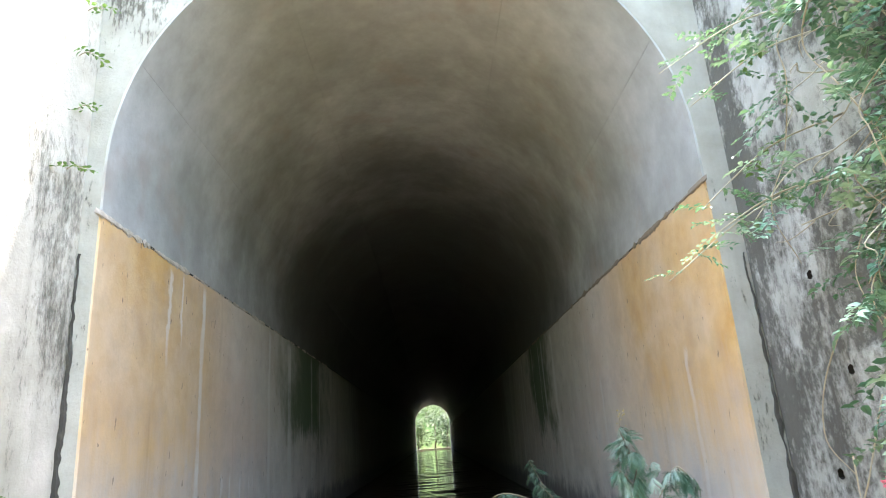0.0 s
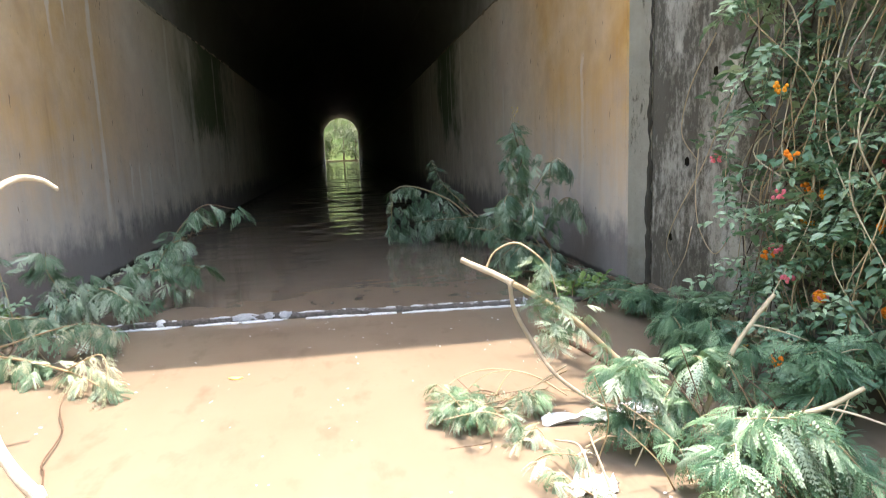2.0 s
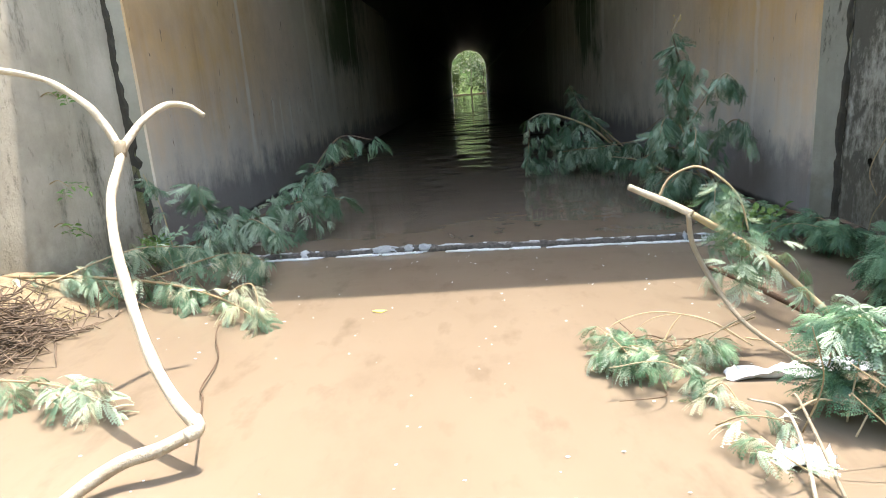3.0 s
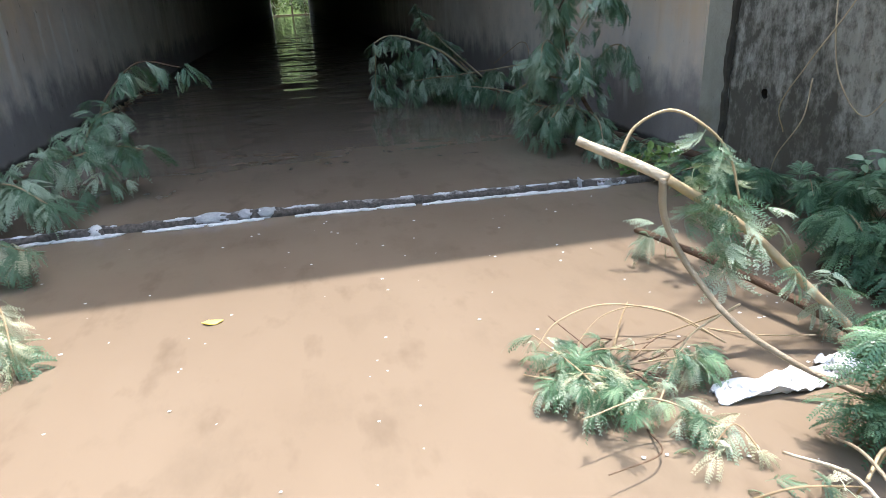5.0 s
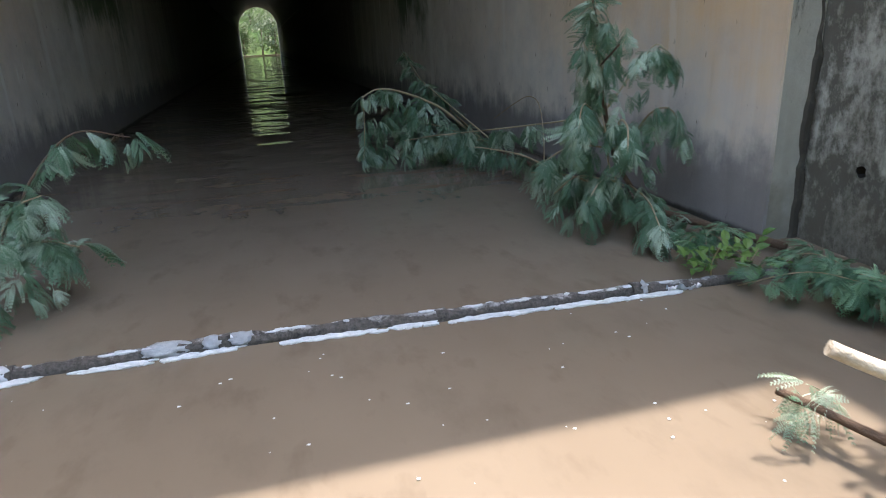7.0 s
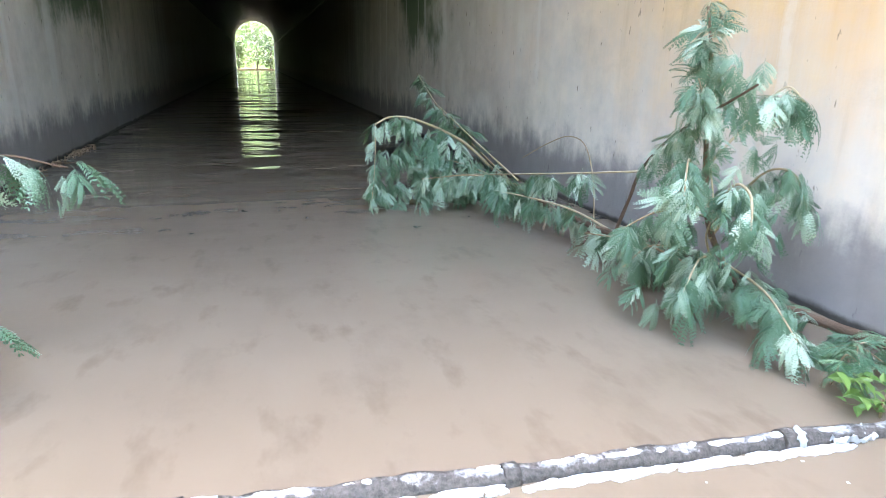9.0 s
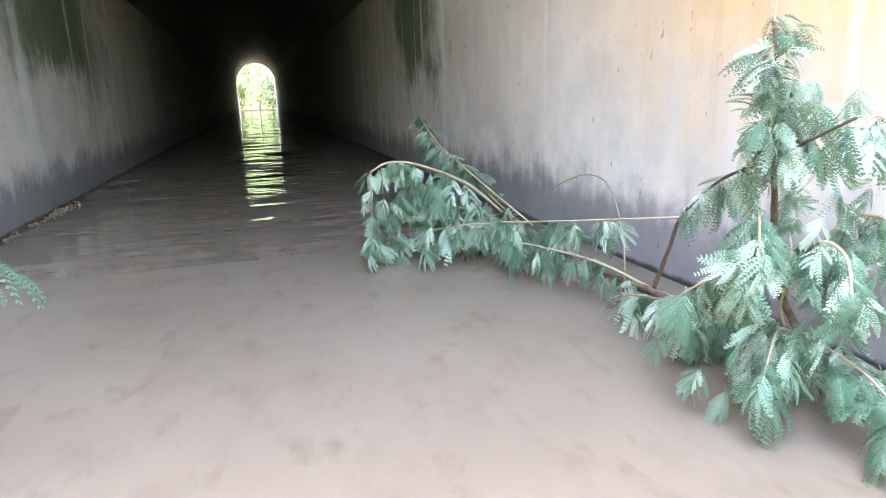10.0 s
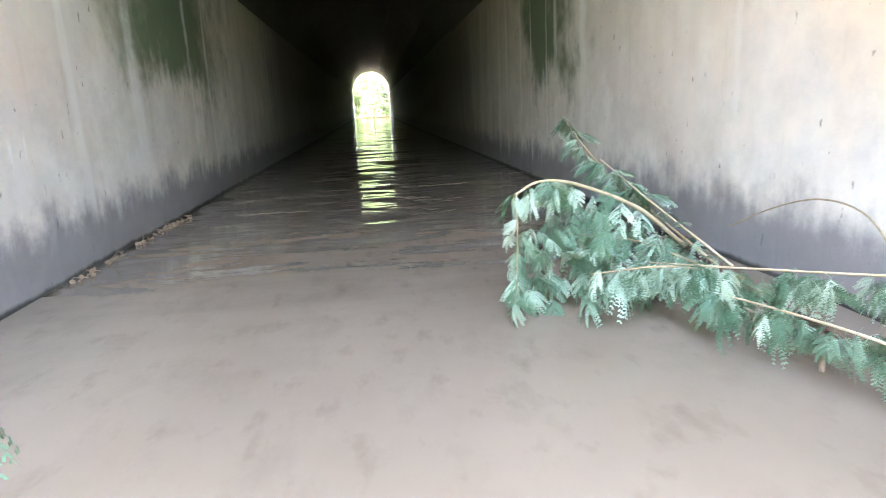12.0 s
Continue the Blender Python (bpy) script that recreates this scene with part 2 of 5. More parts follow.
def varied(name, a, c, rough=0.6, spec=0.3, scale=6.0, through_light=0.0, relief=0.3, spread=0.5):
    """Two tones mixed by noise and by the object's own chance."""
    m, nt, b = mat(name, rough, spec)
    n = noise_of(nt, coords(nt), scale, 5, 0.65)
    info = nt.nodes.new("ShaderNodeObjectInfo")
    f = arith(nt, "ADD", arith(nt, "MULTIPLY", n, 1.0 - spread * 0.5), arith(nt, "MULTIPLY_ADD", info.outputs["Random"], spread, -spread * 0.5))
    col = ramp(nt, f, [(0.25, a), (0.75, c)])
    nt.links.new(col, b.inputs["Base Color"])
    if relief:
        bump(nt, b, noise_of(nt, coords(nt), scale * 6, 4), relief, 0.01)
    if through_light:
        tr = nt.nodes.new("ShaderNodeBsdfTranslucent")
        ad = nt.nodes.new("ShaderNodeMixShader")
        ad.inputs[0].default_value = through_light
        nt.links.new(mix(nt, 0.35, col, (0.20, 0.30, 0.05)), tr.inputs["Color"])
        nt.links.new(b.outputs[0], ad.inputs[1])
        nt.links.new(tr.outputs[0], ad.inputs[2])
        nt.links.new(ad.outputs[0], nt.nodes["Material Output"].inputs[0])
    return m


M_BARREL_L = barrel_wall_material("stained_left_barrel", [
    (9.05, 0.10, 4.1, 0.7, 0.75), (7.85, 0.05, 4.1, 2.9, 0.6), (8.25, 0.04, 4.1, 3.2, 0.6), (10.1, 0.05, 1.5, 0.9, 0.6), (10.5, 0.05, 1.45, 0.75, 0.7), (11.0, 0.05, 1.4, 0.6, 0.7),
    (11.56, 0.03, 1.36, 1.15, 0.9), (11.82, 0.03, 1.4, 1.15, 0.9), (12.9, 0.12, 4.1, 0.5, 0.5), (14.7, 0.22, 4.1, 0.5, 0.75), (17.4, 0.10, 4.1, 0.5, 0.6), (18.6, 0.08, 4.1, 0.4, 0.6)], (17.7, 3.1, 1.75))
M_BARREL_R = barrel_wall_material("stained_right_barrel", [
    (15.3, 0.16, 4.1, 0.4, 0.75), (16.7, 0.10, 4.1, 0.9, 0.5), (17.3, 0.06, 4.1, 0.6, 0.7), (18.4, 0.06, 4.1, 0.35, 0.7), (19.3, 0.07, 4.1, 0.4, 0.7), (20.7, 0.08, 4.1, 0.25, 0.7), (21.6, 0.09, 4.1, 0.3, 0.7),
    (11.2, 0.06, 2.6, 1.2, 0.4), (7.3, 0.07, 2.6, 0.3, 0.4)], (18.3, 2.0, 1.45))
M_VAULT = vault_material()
M_HEAD = mossy_wall_material("weathered_headwall", 0.755, 0.8, low=(0.27, 0.25, 0.205), high=(0.42, 0.395, 0.345))
M_WINGL = mossy_wall_material("flaked_wing_wall", 0.765, 0.75, low=(0.33, 0.295, 0.24), high=(0.55, 0.50, 0.425), corner=0.06, edge=0.12)
M_WINGR = mossy_wall_material("black_mossy_wing_wall", 0.635, 0.82, (11, 11, 8), (0.25, 0.24, 0.20), (0.52, 0.505, 0.455), 0.09, 0.11)
M_WATER = water_material()
M_EARTH = earth_material()
M_LIME = varied("peach_lime_crust", (0.24, 0.19, 0.14), (0.58, 0.50, 0.41), 0.9, 0.2, 12, relief=0.8)
M_JOINT = varied("joint_grime_gap_shade", (0.055, 0.05, 0.042), (0.17, 0.155, 0.13), 0.95, 0.1, 9)
def pipe_material():
    """Dark wet pipe, its upper side caked with pale silt."""
    m, nt, b = mat("silt_caked_pipe", 0.65, 0.3)
    p = coords(nt)
    n1, n2 = noise_of(nt, p, 9, 5, 0.65), noise_of(nt, p, 40, 5, 0.7)
    g = nt.nodes.new("ShaderNodeNewGeometry")
    sep = nt.nodes.new("ShaderNodeSeparateXYZ")
    nt.links.new(g.outputs["Normal"], sep.inputs[0])
    dark = ramp(nt, n2, [(0.3, (0.03, 0.027, 0.025)), (0.7, (0.12, 0.105, 0.095))])
    cake = arith(nt, "ADD", sep.outputs[2], arith(nt, "ADD", arith(nt, "MULTIPLY_ADD", n1, 1.6, -0.8), arith(nt, "MULTIPLY_ADD", n2, 0.8, -0.4)))
    col = mix(nt, smooth(nt, cake, 0.85, 1.25), dark, (0.33, 0.325, 0.33))
    nt.links.new(col, b.inputs["Base Color"])
    bump(nt, b, arith(nt, "ADD", n1, n2), 0.9, 0.015)
    return m


M_CAKED = pipe_material()
M_CRUST = varied("pale_foam_crust", (0.30, 0.31, 0.33), (0.62, 0.63, 0.66), 0.7, 0.3, 20, relief=0.6)
M_PEELED = varied("peeled_white_wood", (0.27, 0.22, 0.16), (0.58, 0.52, 0.43), 0.65, 0.3, 11, relief=0.9)
M_BARK = varied("brown_bark", (0.10, 0.065, 0.045), (0.30, 0.215, 0.15), 0.85, 0.2, 22, relief=1.0)
M_TWIG = varied("tan_twig", (0.27, 0.20, 0.12), (0.45, 0.37, 0.25), 0.7, 0.2, 14)
M_FEATHER = varied("feathery_leaf_green", (0.085, 0.16, 0.10), (0.48, 0.58, 0.46), 0.42, 0.32, 5, 0.22, 0.0, 0.85)
# darker feathery leaf: shade at the wall foot is put into its colour
M_SHADED_GREEN = varied("shaded_deep_green_leaf", (0.05, 0.12, 0.07), (0.25, 0.40, 0.24), 0.4, 0.35, 5, 0.25, 0.0, 0.8)
M_BLEACHED = varied("bleached_wilted_leaf", (0.34, 0.36, 0.24), (0.66, 0.66, 0.52), 0.5, 0.4, 6, 0.15, 0.0, 0.7)
M_LANTANA = varied("shrub_leaf_green", (0.10, 0.195, 0.12), (0.40, 0.52, 0.35), 0.34, 0.45, 5, 0.25, 0.0, 0.7)
M_VINE = varied("pale_dry_vine", (0.34, 0.29, 0.20), (0.60, 0.54, 0.42), 0.7, 0.2, 14)
M_LITTER = varied("dark_rotten_twig", (0.04, 0.03, 0.024), (0.19, 0.14, 0.105), 0.85, 0.2, 12)
M_FRESH = varied("fresh_yellow_green_leaf", (0.085, 0.165, 0.04), (0.18, 0.28, 0.075), 0.4, 0.4, 5, 0.3, 0.0, 0.5)
M_ORANGE = varied("orange_petal", (0.75, 0.22, 0.02), (0.85, 0.38, 0.03), 0.5, 0.3, 30, 0.0, 0.0)
M_PINK = varied("pink_petal", (0.70, 0.16, 0.22), (0.80, 0.35, 0.33), 0.5, 0.3, 30, 0.0, 0.0)
M_YELLOW = varied("yellow_leaf", (0.62, 0.46, 0.08), (0.75, 0.58, 0.14), 0.5, 0.3, 20, 0.0, 0.0)
M_PLASTIC = varied("white_plastic_film", (0.52, 0.54, 0.58), (0.72, 0.73, 0.76), 0.35, 0.5, 9, 0.0, 0.4)
# near-black: the shade inside the drain holes is put into the colour
M_DARK = varied("shade_black_hollow", (0.02, 0.018, 0.015), (0.04, 0.035, 0.03), 0.9, 0.1, 9)
M_FAR = varied("far_leaf_green", (0.022, 0.04, 0.008), (0.07, 0.098, 0.022), 0.5, 0.3, 1.5, 0.3, 0.0, 0.6)


# ---- mesh helpers ----
def part(name, bm, material, parent=None, label=""):
    me = bpy.data.meshes.new(name)
    bm.normal_update()
    bm.to_mesh(me)
    bm.free()
    me.materials.append(material)
    ob = new(name, me)
    if parent:
        ob.parent = parent
        ob.matrix_parent_inverse = Matrix.Translation(-parent.location)
    return tagged(ob, label) if label else ob


def structure(name, bm, material, label, category):
    return tagged(part(name, bm, material), label, category, kind="structure")


def shade_smooth(ob):
    for f in ob.data.polygons:
        f.use_smooth = True
    return ob


def box(bm, x0, x1, y0, y1, z0, z1):
    vs = [bm.verts.new((x, y, z)) for x in (x0, x1) for y in (y0, y1) for z in (z0, z1)]
    for q in ((0, 1, 3, 2), (4, 6, 7, 5), (0, 4, 5, 1), (2, 3, 7, 6), (0, 2, 6, 4), (1, 5, 7, 3)):
        bm.faces.new([vs[i] for i in q])


def spline(pts, n=6):
    """A smooth line through the points."""
    p = [Vector(q) for q in pts]
    p = [p[0] * 2 - p[1]] + p + [p[-1] * 2 - p[-2]]
    out = []
    for i in range(1, len(p) - 2):
        for k in range(n):
            t = k / n
            a, b, c, d = p[i - 1:i + 3]
            out.append(0.5 * (2 * b + (c - a) * t + (2 * a - 5 * b + 4 * c - d) * t * t + (3 * b - a - 3 * c + d) * t ** 3))
    out.append(p[-2])
    return out


def tube(bm, line, r0, r1, seg=7, rough=0.3):
    """A tapered, slightly knotty stem along a line."""
    rings = []
    n = len(line)
    for i, c in enumerate(line):
        d = (line[min(i + 1, n - 1)] - line[max(i - 1, 0)]).normalized()
        u = d.orthogonal().normalized() if i == 0 else (u - d * u.dot(d)).normalized()
        v = d.cross(u)
        r = r0 + (r1 - r0) * i / max(1, n - 1)
        ring = []
        for k in range(seg):
            a = 2 * math.pi * k / seg
            rr = r * (1 + rough * noise.noise(Vector((c.x * 7 + k, c.y * 7, c.z * 7))))
            ring.append(bm.verts.new(c + u * (rr * math.cos(a)) + v * (rr * math.sin(a))))
        rings.append(ring)
    for a, b in zip(rings, rings[1:]):
        for k in range(seg):
            f = bm.faces.new((a[k], a[(k + 1) % seg], b[(k + 1) % seg], b[k]))
            f.smooth = True
    bm.faces.new(list(reversed(rings[0])))
    bm.faces.new(rings[-1])


def stem(name, pts, r0, r1, material, parent, label="", n=6, seg=7):
    bm = bmesh.new()
    tube(bm, spline(pts, n), r0, r1, seg)
    return part(name, bm, material, parent, label)


def thing(name, at, label, category, group=""):
    e = new(name)
    e.location = at
    e.empty_display_size = 0.1
    return tagged(e, label, category, group)


# ---- large structure ----
def barrel_wall(name, x_in, side, material, label):
    bm = bmesh.new()
    ys = [Y0 + 0.004] + [Y0 + 0.5 * k for k in range(1, 40)] + [30 + 7 * k for k in range(0, 13)] + [Y1]
    zs = [-0.4 + 0.38 * k for k in range(12)] + [ZS]
    rows = []
    for y in ys:
        rows.append([bm.verts.new((x_in + 0.012 * noise.noise(Vector((x_in, y * 0.7, z * 0.9))), y, z)) for z in zs])
    back = [[bm.verts.new((x_in + side * 0.5, y, z)) for z in (zs[0], zs[-1])] for y in ys]
    for a, b, c, d in zip(rows, rows[1:], back, back[1:]):
        for i in range(len(zs) - 1):
            bm.faces.new((a[i], b[i], b[i + 1], a[i + 1]))
        bm.faces.new([bm.verts.new(v.co) for v in (a[-1], b[-1], d[1], c[1])])
        bm.faces.new((c[0], d[0], d[1], c[1]))
    for f in bm.faces:
        f.smooth = True
    for a, c in ((rows[0], back[0]), (rows[-1], back[-1])):
        bm.faces.new([bm.verts.new(v.co) for v in a + [c[1], c[0]]])
    return structure(name, bm, material, label, "wall")


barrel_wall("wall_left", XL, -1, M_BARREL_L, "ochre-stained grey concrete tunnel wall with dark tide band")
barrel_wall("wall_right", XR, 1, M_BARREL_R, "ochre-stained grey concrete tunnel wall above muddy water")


def arc_point(a, r):
    return Vector((XC + r * math.cos(a), 0, ZC + r * math.sin(a)))


def vault():
    """Lining of cast rings, each in panels, with open joints."""
    bm = bmesh.new()
    rnd = random.Random(4)
    cuts = [Y0 + 0.004, 9.6, 16.0, 23.0, 30.4, 36, 42, 48, 56, 64, 74, 84, 96, 108, Y1]
    spans = [(-0.175, 0.42), (0.42, 1.1), (1.1, 2.04), (2.04, 2.72), (2.72, math.pi + 0.175)]
    for ya, yb in zip(cuts, cuts[1:]):
        for s0, s1 in spans:
            off = rnd.uniform(-0.002, 0.004)
            n = 10
            ring = []
            for k in range(n + 1):
                a = s0 + 0.0006 + (s1 - s0 - 0.0012) * k / n
                low = a < 0 or a > math.pi
                if low:
                    t = -a if a < 0 else a - math.pi
                    side = 1 if a < 0 else -1
                    c = [Vector((XC + side * r, 0, ZC - (ZC - ZS - 0.03) * t / 0.175)) for r in (RAD + off, RAD + 0.3)]
                else:
                    c = [arc_point(a, RAD + off), arc_point(a, RAD + 0.3)]
                ring.append([[bm.verts.new((p.x, y, p.z)) for y in (ya + 0.001, yb - 0.001)] for p in c])
            for p, q in zip(ring, ring[1:]):
                f = bm.faces.new((p[0][0], p[0][1], q[0][1], q[0][0]))
                f.smooth = True
                bm.faces.new([bm.verts.new(v.co) for v in (p[0][0], q[0][0], q[1][0], p[1][0])])
                bm.faces.new([bm.verts.new(v.co) for v in (p[0][1], p[1][1], q[1][1], q[0][1])])
            for p in (ring[0], ring[-1]):
                bm.faces.new([bm.verts.new(v.co) for v in (p[0][0], p[1][0], p[1][1], p[0][1])])
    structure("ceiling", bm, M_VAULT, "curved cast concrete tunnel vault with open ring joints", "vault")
    # closed shell added behind the panels so no light leaks through the joints
    bm = bmesh.new()
    prev = None
    for k in range(25):
        a = math.pi * k / 24
        x, z = XC + (RAD + 0.31) * math.cos(a), ZC + (RAD + 0.31) * math.sin(a)
        z = ZS - 0.1 if k in (0, 24) else z
        row = [bm.verts.new((x, y, z)) for y in (Y0 + 0.3, Y1 - 0.3)]
        if prev:
            bm.faces.new((prev[0], prev[1], row[1], row[0]))
        prev = row
    structure("trim_vault_back", bm, M_JOINT, "dark shell added behind the vault panels against light leaks", "vault backing")


vault()


def joint_strip(name, x, side):
    """Crumbled mortar in the gap between wall and vault."""
    bm = bmesh.new()
    rnd = random.Random(7 + side)
    box(bm, x + side * 0.03 - 0.02, x + side * 0.03 + 0.02, Y0 + 0.02, 60, ZS - 0.004, ZS + 0.034)
    structure(name, bm, M_JOINT, "crumbling dark mortar joint under the vault", "joint")
    bm = bmesh.new()
    for _ in range(230):
        y = Y0 + 0.02 + rnd.random() ** 2 * 14
        s = rnd.uniform(0.012, 0.05)
        ret = bmesh.ops.create_icosphere(bm, subdivisions=1, radius=s)
        long, tall = rnd.uniform(1.0, 3.2), rnd.uniform(0.4, 1.1)
        for v in ret["verts"]:
            v.co = Vector((v.co.x * 0.35, v.co.y * long, v.co.z * tall)) * (1 + 0.9 * noise.noise(v.co * 40 + Vector((y, 0, 0))))
            v.co += Vector((x, y, ZS + 0.012))
            v.co.z += 0.02 * noise.noise(Vector((y * 2, side, 0)))
    structure(name.replace("joint", "lime"), bm, M_LIME, "ragged pale lime crust along the vault joint", "lime crust")


joint_strip("trim_joint_left", XL, -1)
joint_strip("trim_joint_right", XR, 1)


def dip(x):
    """How far the unseen portal top is lowered towards its western end to let sun onto the wing wall, 0 to 1."""
    return min(1.0, max(0.0, (-1.3 - x) / 1.1))


def headwall(name, ya, yb, wide, material, label, left_drop=0.0):
    bm = bmesh.new()
    g = 0.025
    pts = [(XR + g, -0.4)] + [(XR + g, ZS)]
    pts += [(XC + (RAD + g) * math.cos(math.pi * k / 32), ZC + (RAD + g) * math.sin(math.pi * k / 32)) for k in range(33)]
    pts += [(XL - g, ZS), (XL - g, -0.4)]
    outer = [(wide, -0.4), (wide, ZS)]
    outer += [(wide + (-2 * wide) * k / 32, TOP - left_drop * dip(wide + (-2 * wide) * k / 32)) for k in range(33)]
    outer += [(-wide, ZS), (-wide, -0.4)]
    ins, outs = [], []
    for (x, z), (u, w) in zip(pts, outer):
        ins.append([bm.verts.new((x, y, z)) for y in (ya, yb)])
        outs.append([bm.verts.new((u, y, w + (0.05 * noise.noise(Vector((u, 0, 3))) if w > ZS else 0))) for y in (ya, yb)])
    for i in range(len(ins) - 1):
        a, b, c, d = ins[i], ins[i + 1], outs[i], outs[i + 1]
        bm.faces.new((a[0], c[0], d[0], b[0]))
        bm.faces.new((a[1], b[1], d[1], c[1]))
        bm.faces.new((a[0], b[0], b[1], a[1]))
        bm.faces.new((c[0], c[1], d[1], d[0]))
    bmesh.ops.recalc_face_normals(bm, faces=bm.faces)
    return structure(name, bm, material, label, "headwall")


headwall("wall_portal", Y0, Y0 + 0.45, 9.0, M_HEAD, "weathered grey concrete headwall round the tunnel arch", 1.3)
headwall("wall_far_portal", Y1, Y1 + 0.45, 9.0, M_HEAD, "concrete headwall at the far tunnel mouth")


def wing_wall(name, line, side, material, label, holes=()):
    """A retaining wall along a ground line (x, y, top), thick behind, with weep holes through its face."""
    bm = bmesh.new()
    def face_x(y):
        for (x0, y0, _), (x1, y1, _) in zip(line, line[1:]):
            if y1 <= y <= y0:
                return x0 + (x1 - x0) * (y0 - y) / (y0 - y1)
        return line[-1][0]
    for (x0, y0, h0), (x1, y1, h1) in zip(line, line[1:]):
        low = [(x0 + (x1 - x0) * k / 6, y0 + (y1 - y0) * k / 6, h0 + (h1 - h0) * k / 6) for k in range(7)]
        loop = [bm.verts.new((x, y, -0.4)) for x, y, h in low] + [bm.verts.new((x, y, h + 0.04 * noise.noise(Vector((y, h, 0))))) for x, y, h in reversed(low)]
        edges = [bm.edges.new((a, b)) for a, b in zip(loop, loop[1:] + loop[:1])]
        for hy, hz, r in holes:
            if y1 < hy < y0:
                ring = [bm.verts.new((face_x(hy), hy + r * math.cos(k * math.pi / 5) * (1 + 0.25 * math.sin(k * 2.3)), hz + r * math.sin(k * math.pi / 5))) for k in range(10)]
                for v in ring:
                    v.co.x = face_x(v.co.y)
                edges += [bm.edges.new((a, b)) for a, b in zip(ring, ring[1:] + ring[:1])]
        bmesh.ops.triangle_fill(bm, use_beauty=True, use_dissolve=False, edges=edges)
        back = {v: bm.verts.new(v.co + Vector((side * 0.4, 0, 0))) for v in loop}
        for a, b in zip(loop, loop[1:] + loop[:1]):
            bm.faces.new((a, b, back[b], back[a]))
        bm.faces.new([back[v] for v in reversed(loop)])
    bmesh.ops.remove_doubles(bm, verts=bm.verts, dist=0.0005)
    wall = structure(name, bm, material, label, "retaining wall")
    for (hy, hz, r) in holes:
        hb = bmesh.new()
        rows = []
        for d in (0.002, 0.2):
            rows.append([hb.verts.new((face_x(hy) + side * d, hy + r * math.cos(k * math.pi / 5) * (1 + 0.25 * math.sin(k * 2.3)), hz + r * math.sin(k * math.pi / 5))) for k in range(10)])
        for k in range(10):
            hb.faces.new((rows[0][k], rows[0][(k + 1) % 10], rows[1][(k + 1) % 10], rows[1][k]))
        hb.faces.new(rows[1])
        part("weep_hole", hb, M_DARK, wall, "black drain hole through the wall")
    return wall


RIGHT_LINE = [(3.31, Y0 - 0.004, 9.1), (3.20, 4.6, 8.3), (3.45, 2.6, 6.8), (4.2, -0.5, 4.0)]
LEFT_LINE = [(-3.38, Y0 - 0.004, 8.8), (-3.62, 4.9, 8.0), (-4.0, 3.0, 6.2), (-5.0, -0.5, 3.0)]
wing_wall("wall_wing_right", RIGHT_LINE, 1, M_WINGR, "black mossy concrete wing wall with drain holes",
          [(5.24, 1.33, 0.045), (5.57, 0.57, 0.04), (4.75, 2.1, 0.04), (5.0, 2.9, 0.04)])
wing_wall("wall_wing_left", LEFT_LINE, -1, M_WINGL, "sunlit flaking concrete wing wall with black moss",
          [(4.9, 3.9, 0.04)])


def corner_seam(name, x, y, z0, z1, wide, seed):
    """A ragged dark seam in the corner of jamb and wing wall: moss on the left, a painted gap shade on the right."""
    bm = bmesh.new()
    n = 110
    front = []
    for k in range(n + 1):
        z = z0 + (z1 - z0) * k / n
        t = 1 - k / n
        w = wide * max(0.04, 0.1 + 1.0 * t ** 1.5) * max(0.15, 1 + 1.3 * noise.noise(Vector((seed, z * 3, 0))) + 0.6 * noise.noise(Vector((seed, z * 11, 7))))
        d = 0.02 + 0.012 * noise.noise(Vector((seed, z * 6, 4)))
        j = 0.035 * noise.noise(Vector((seed, z * 2, 11))) + 0.02 * noise.noise(Vector((seed, z * 9, 2)))
        front.append([bm.verts.new(p) for p in ((x + j - w, y + 0.01, z), (x + j - w * 0.5, y - d, z), (x + j + w * 0.5, y - d * 1.2, z), (x + j + w, y + 0.01, z))])
    for a, b in zip(front, front[1:]):
        for i in range(3):
            bm.faces.new((a[i], a[i + 1], b[i + 1], b[i]))
    for a in (front[0], front[-1]):
        bm.faces.new(a)
    structure(name, bm, M_JOINT, "ragged black seam of moss and gap shade in the wall corner", "moss")


# right strip paints the shade of the open gap beside the jamb
corner_seam("trim_moss_right", 3.28, Y0, -0.2, 3.4, 0.05, 3)
corner_seam("trim_moss_left", -3.36, Y0, -0.2, 3.8, 0.10, 9)


def lerp_line(line, y, i):
    for p, q in zip(line, line[1:]):
        if q[1] <= y <= p[1]:
            t = (p[1] - y) / (p[1] - q[1])
            return p[i] + (q[i] - p[i]) * t
    return line[-1][i] if y < line[-1][1] else line[0][i]


def unseen_bank(y):
    """An unseen slope, added to close the cutting behind the way in and cut low sky light."""
    t = min(1.0, max(0.0, (-5.0 - y) / 10.0))
    return 9.0 * t * t * (3 - 2 * t)


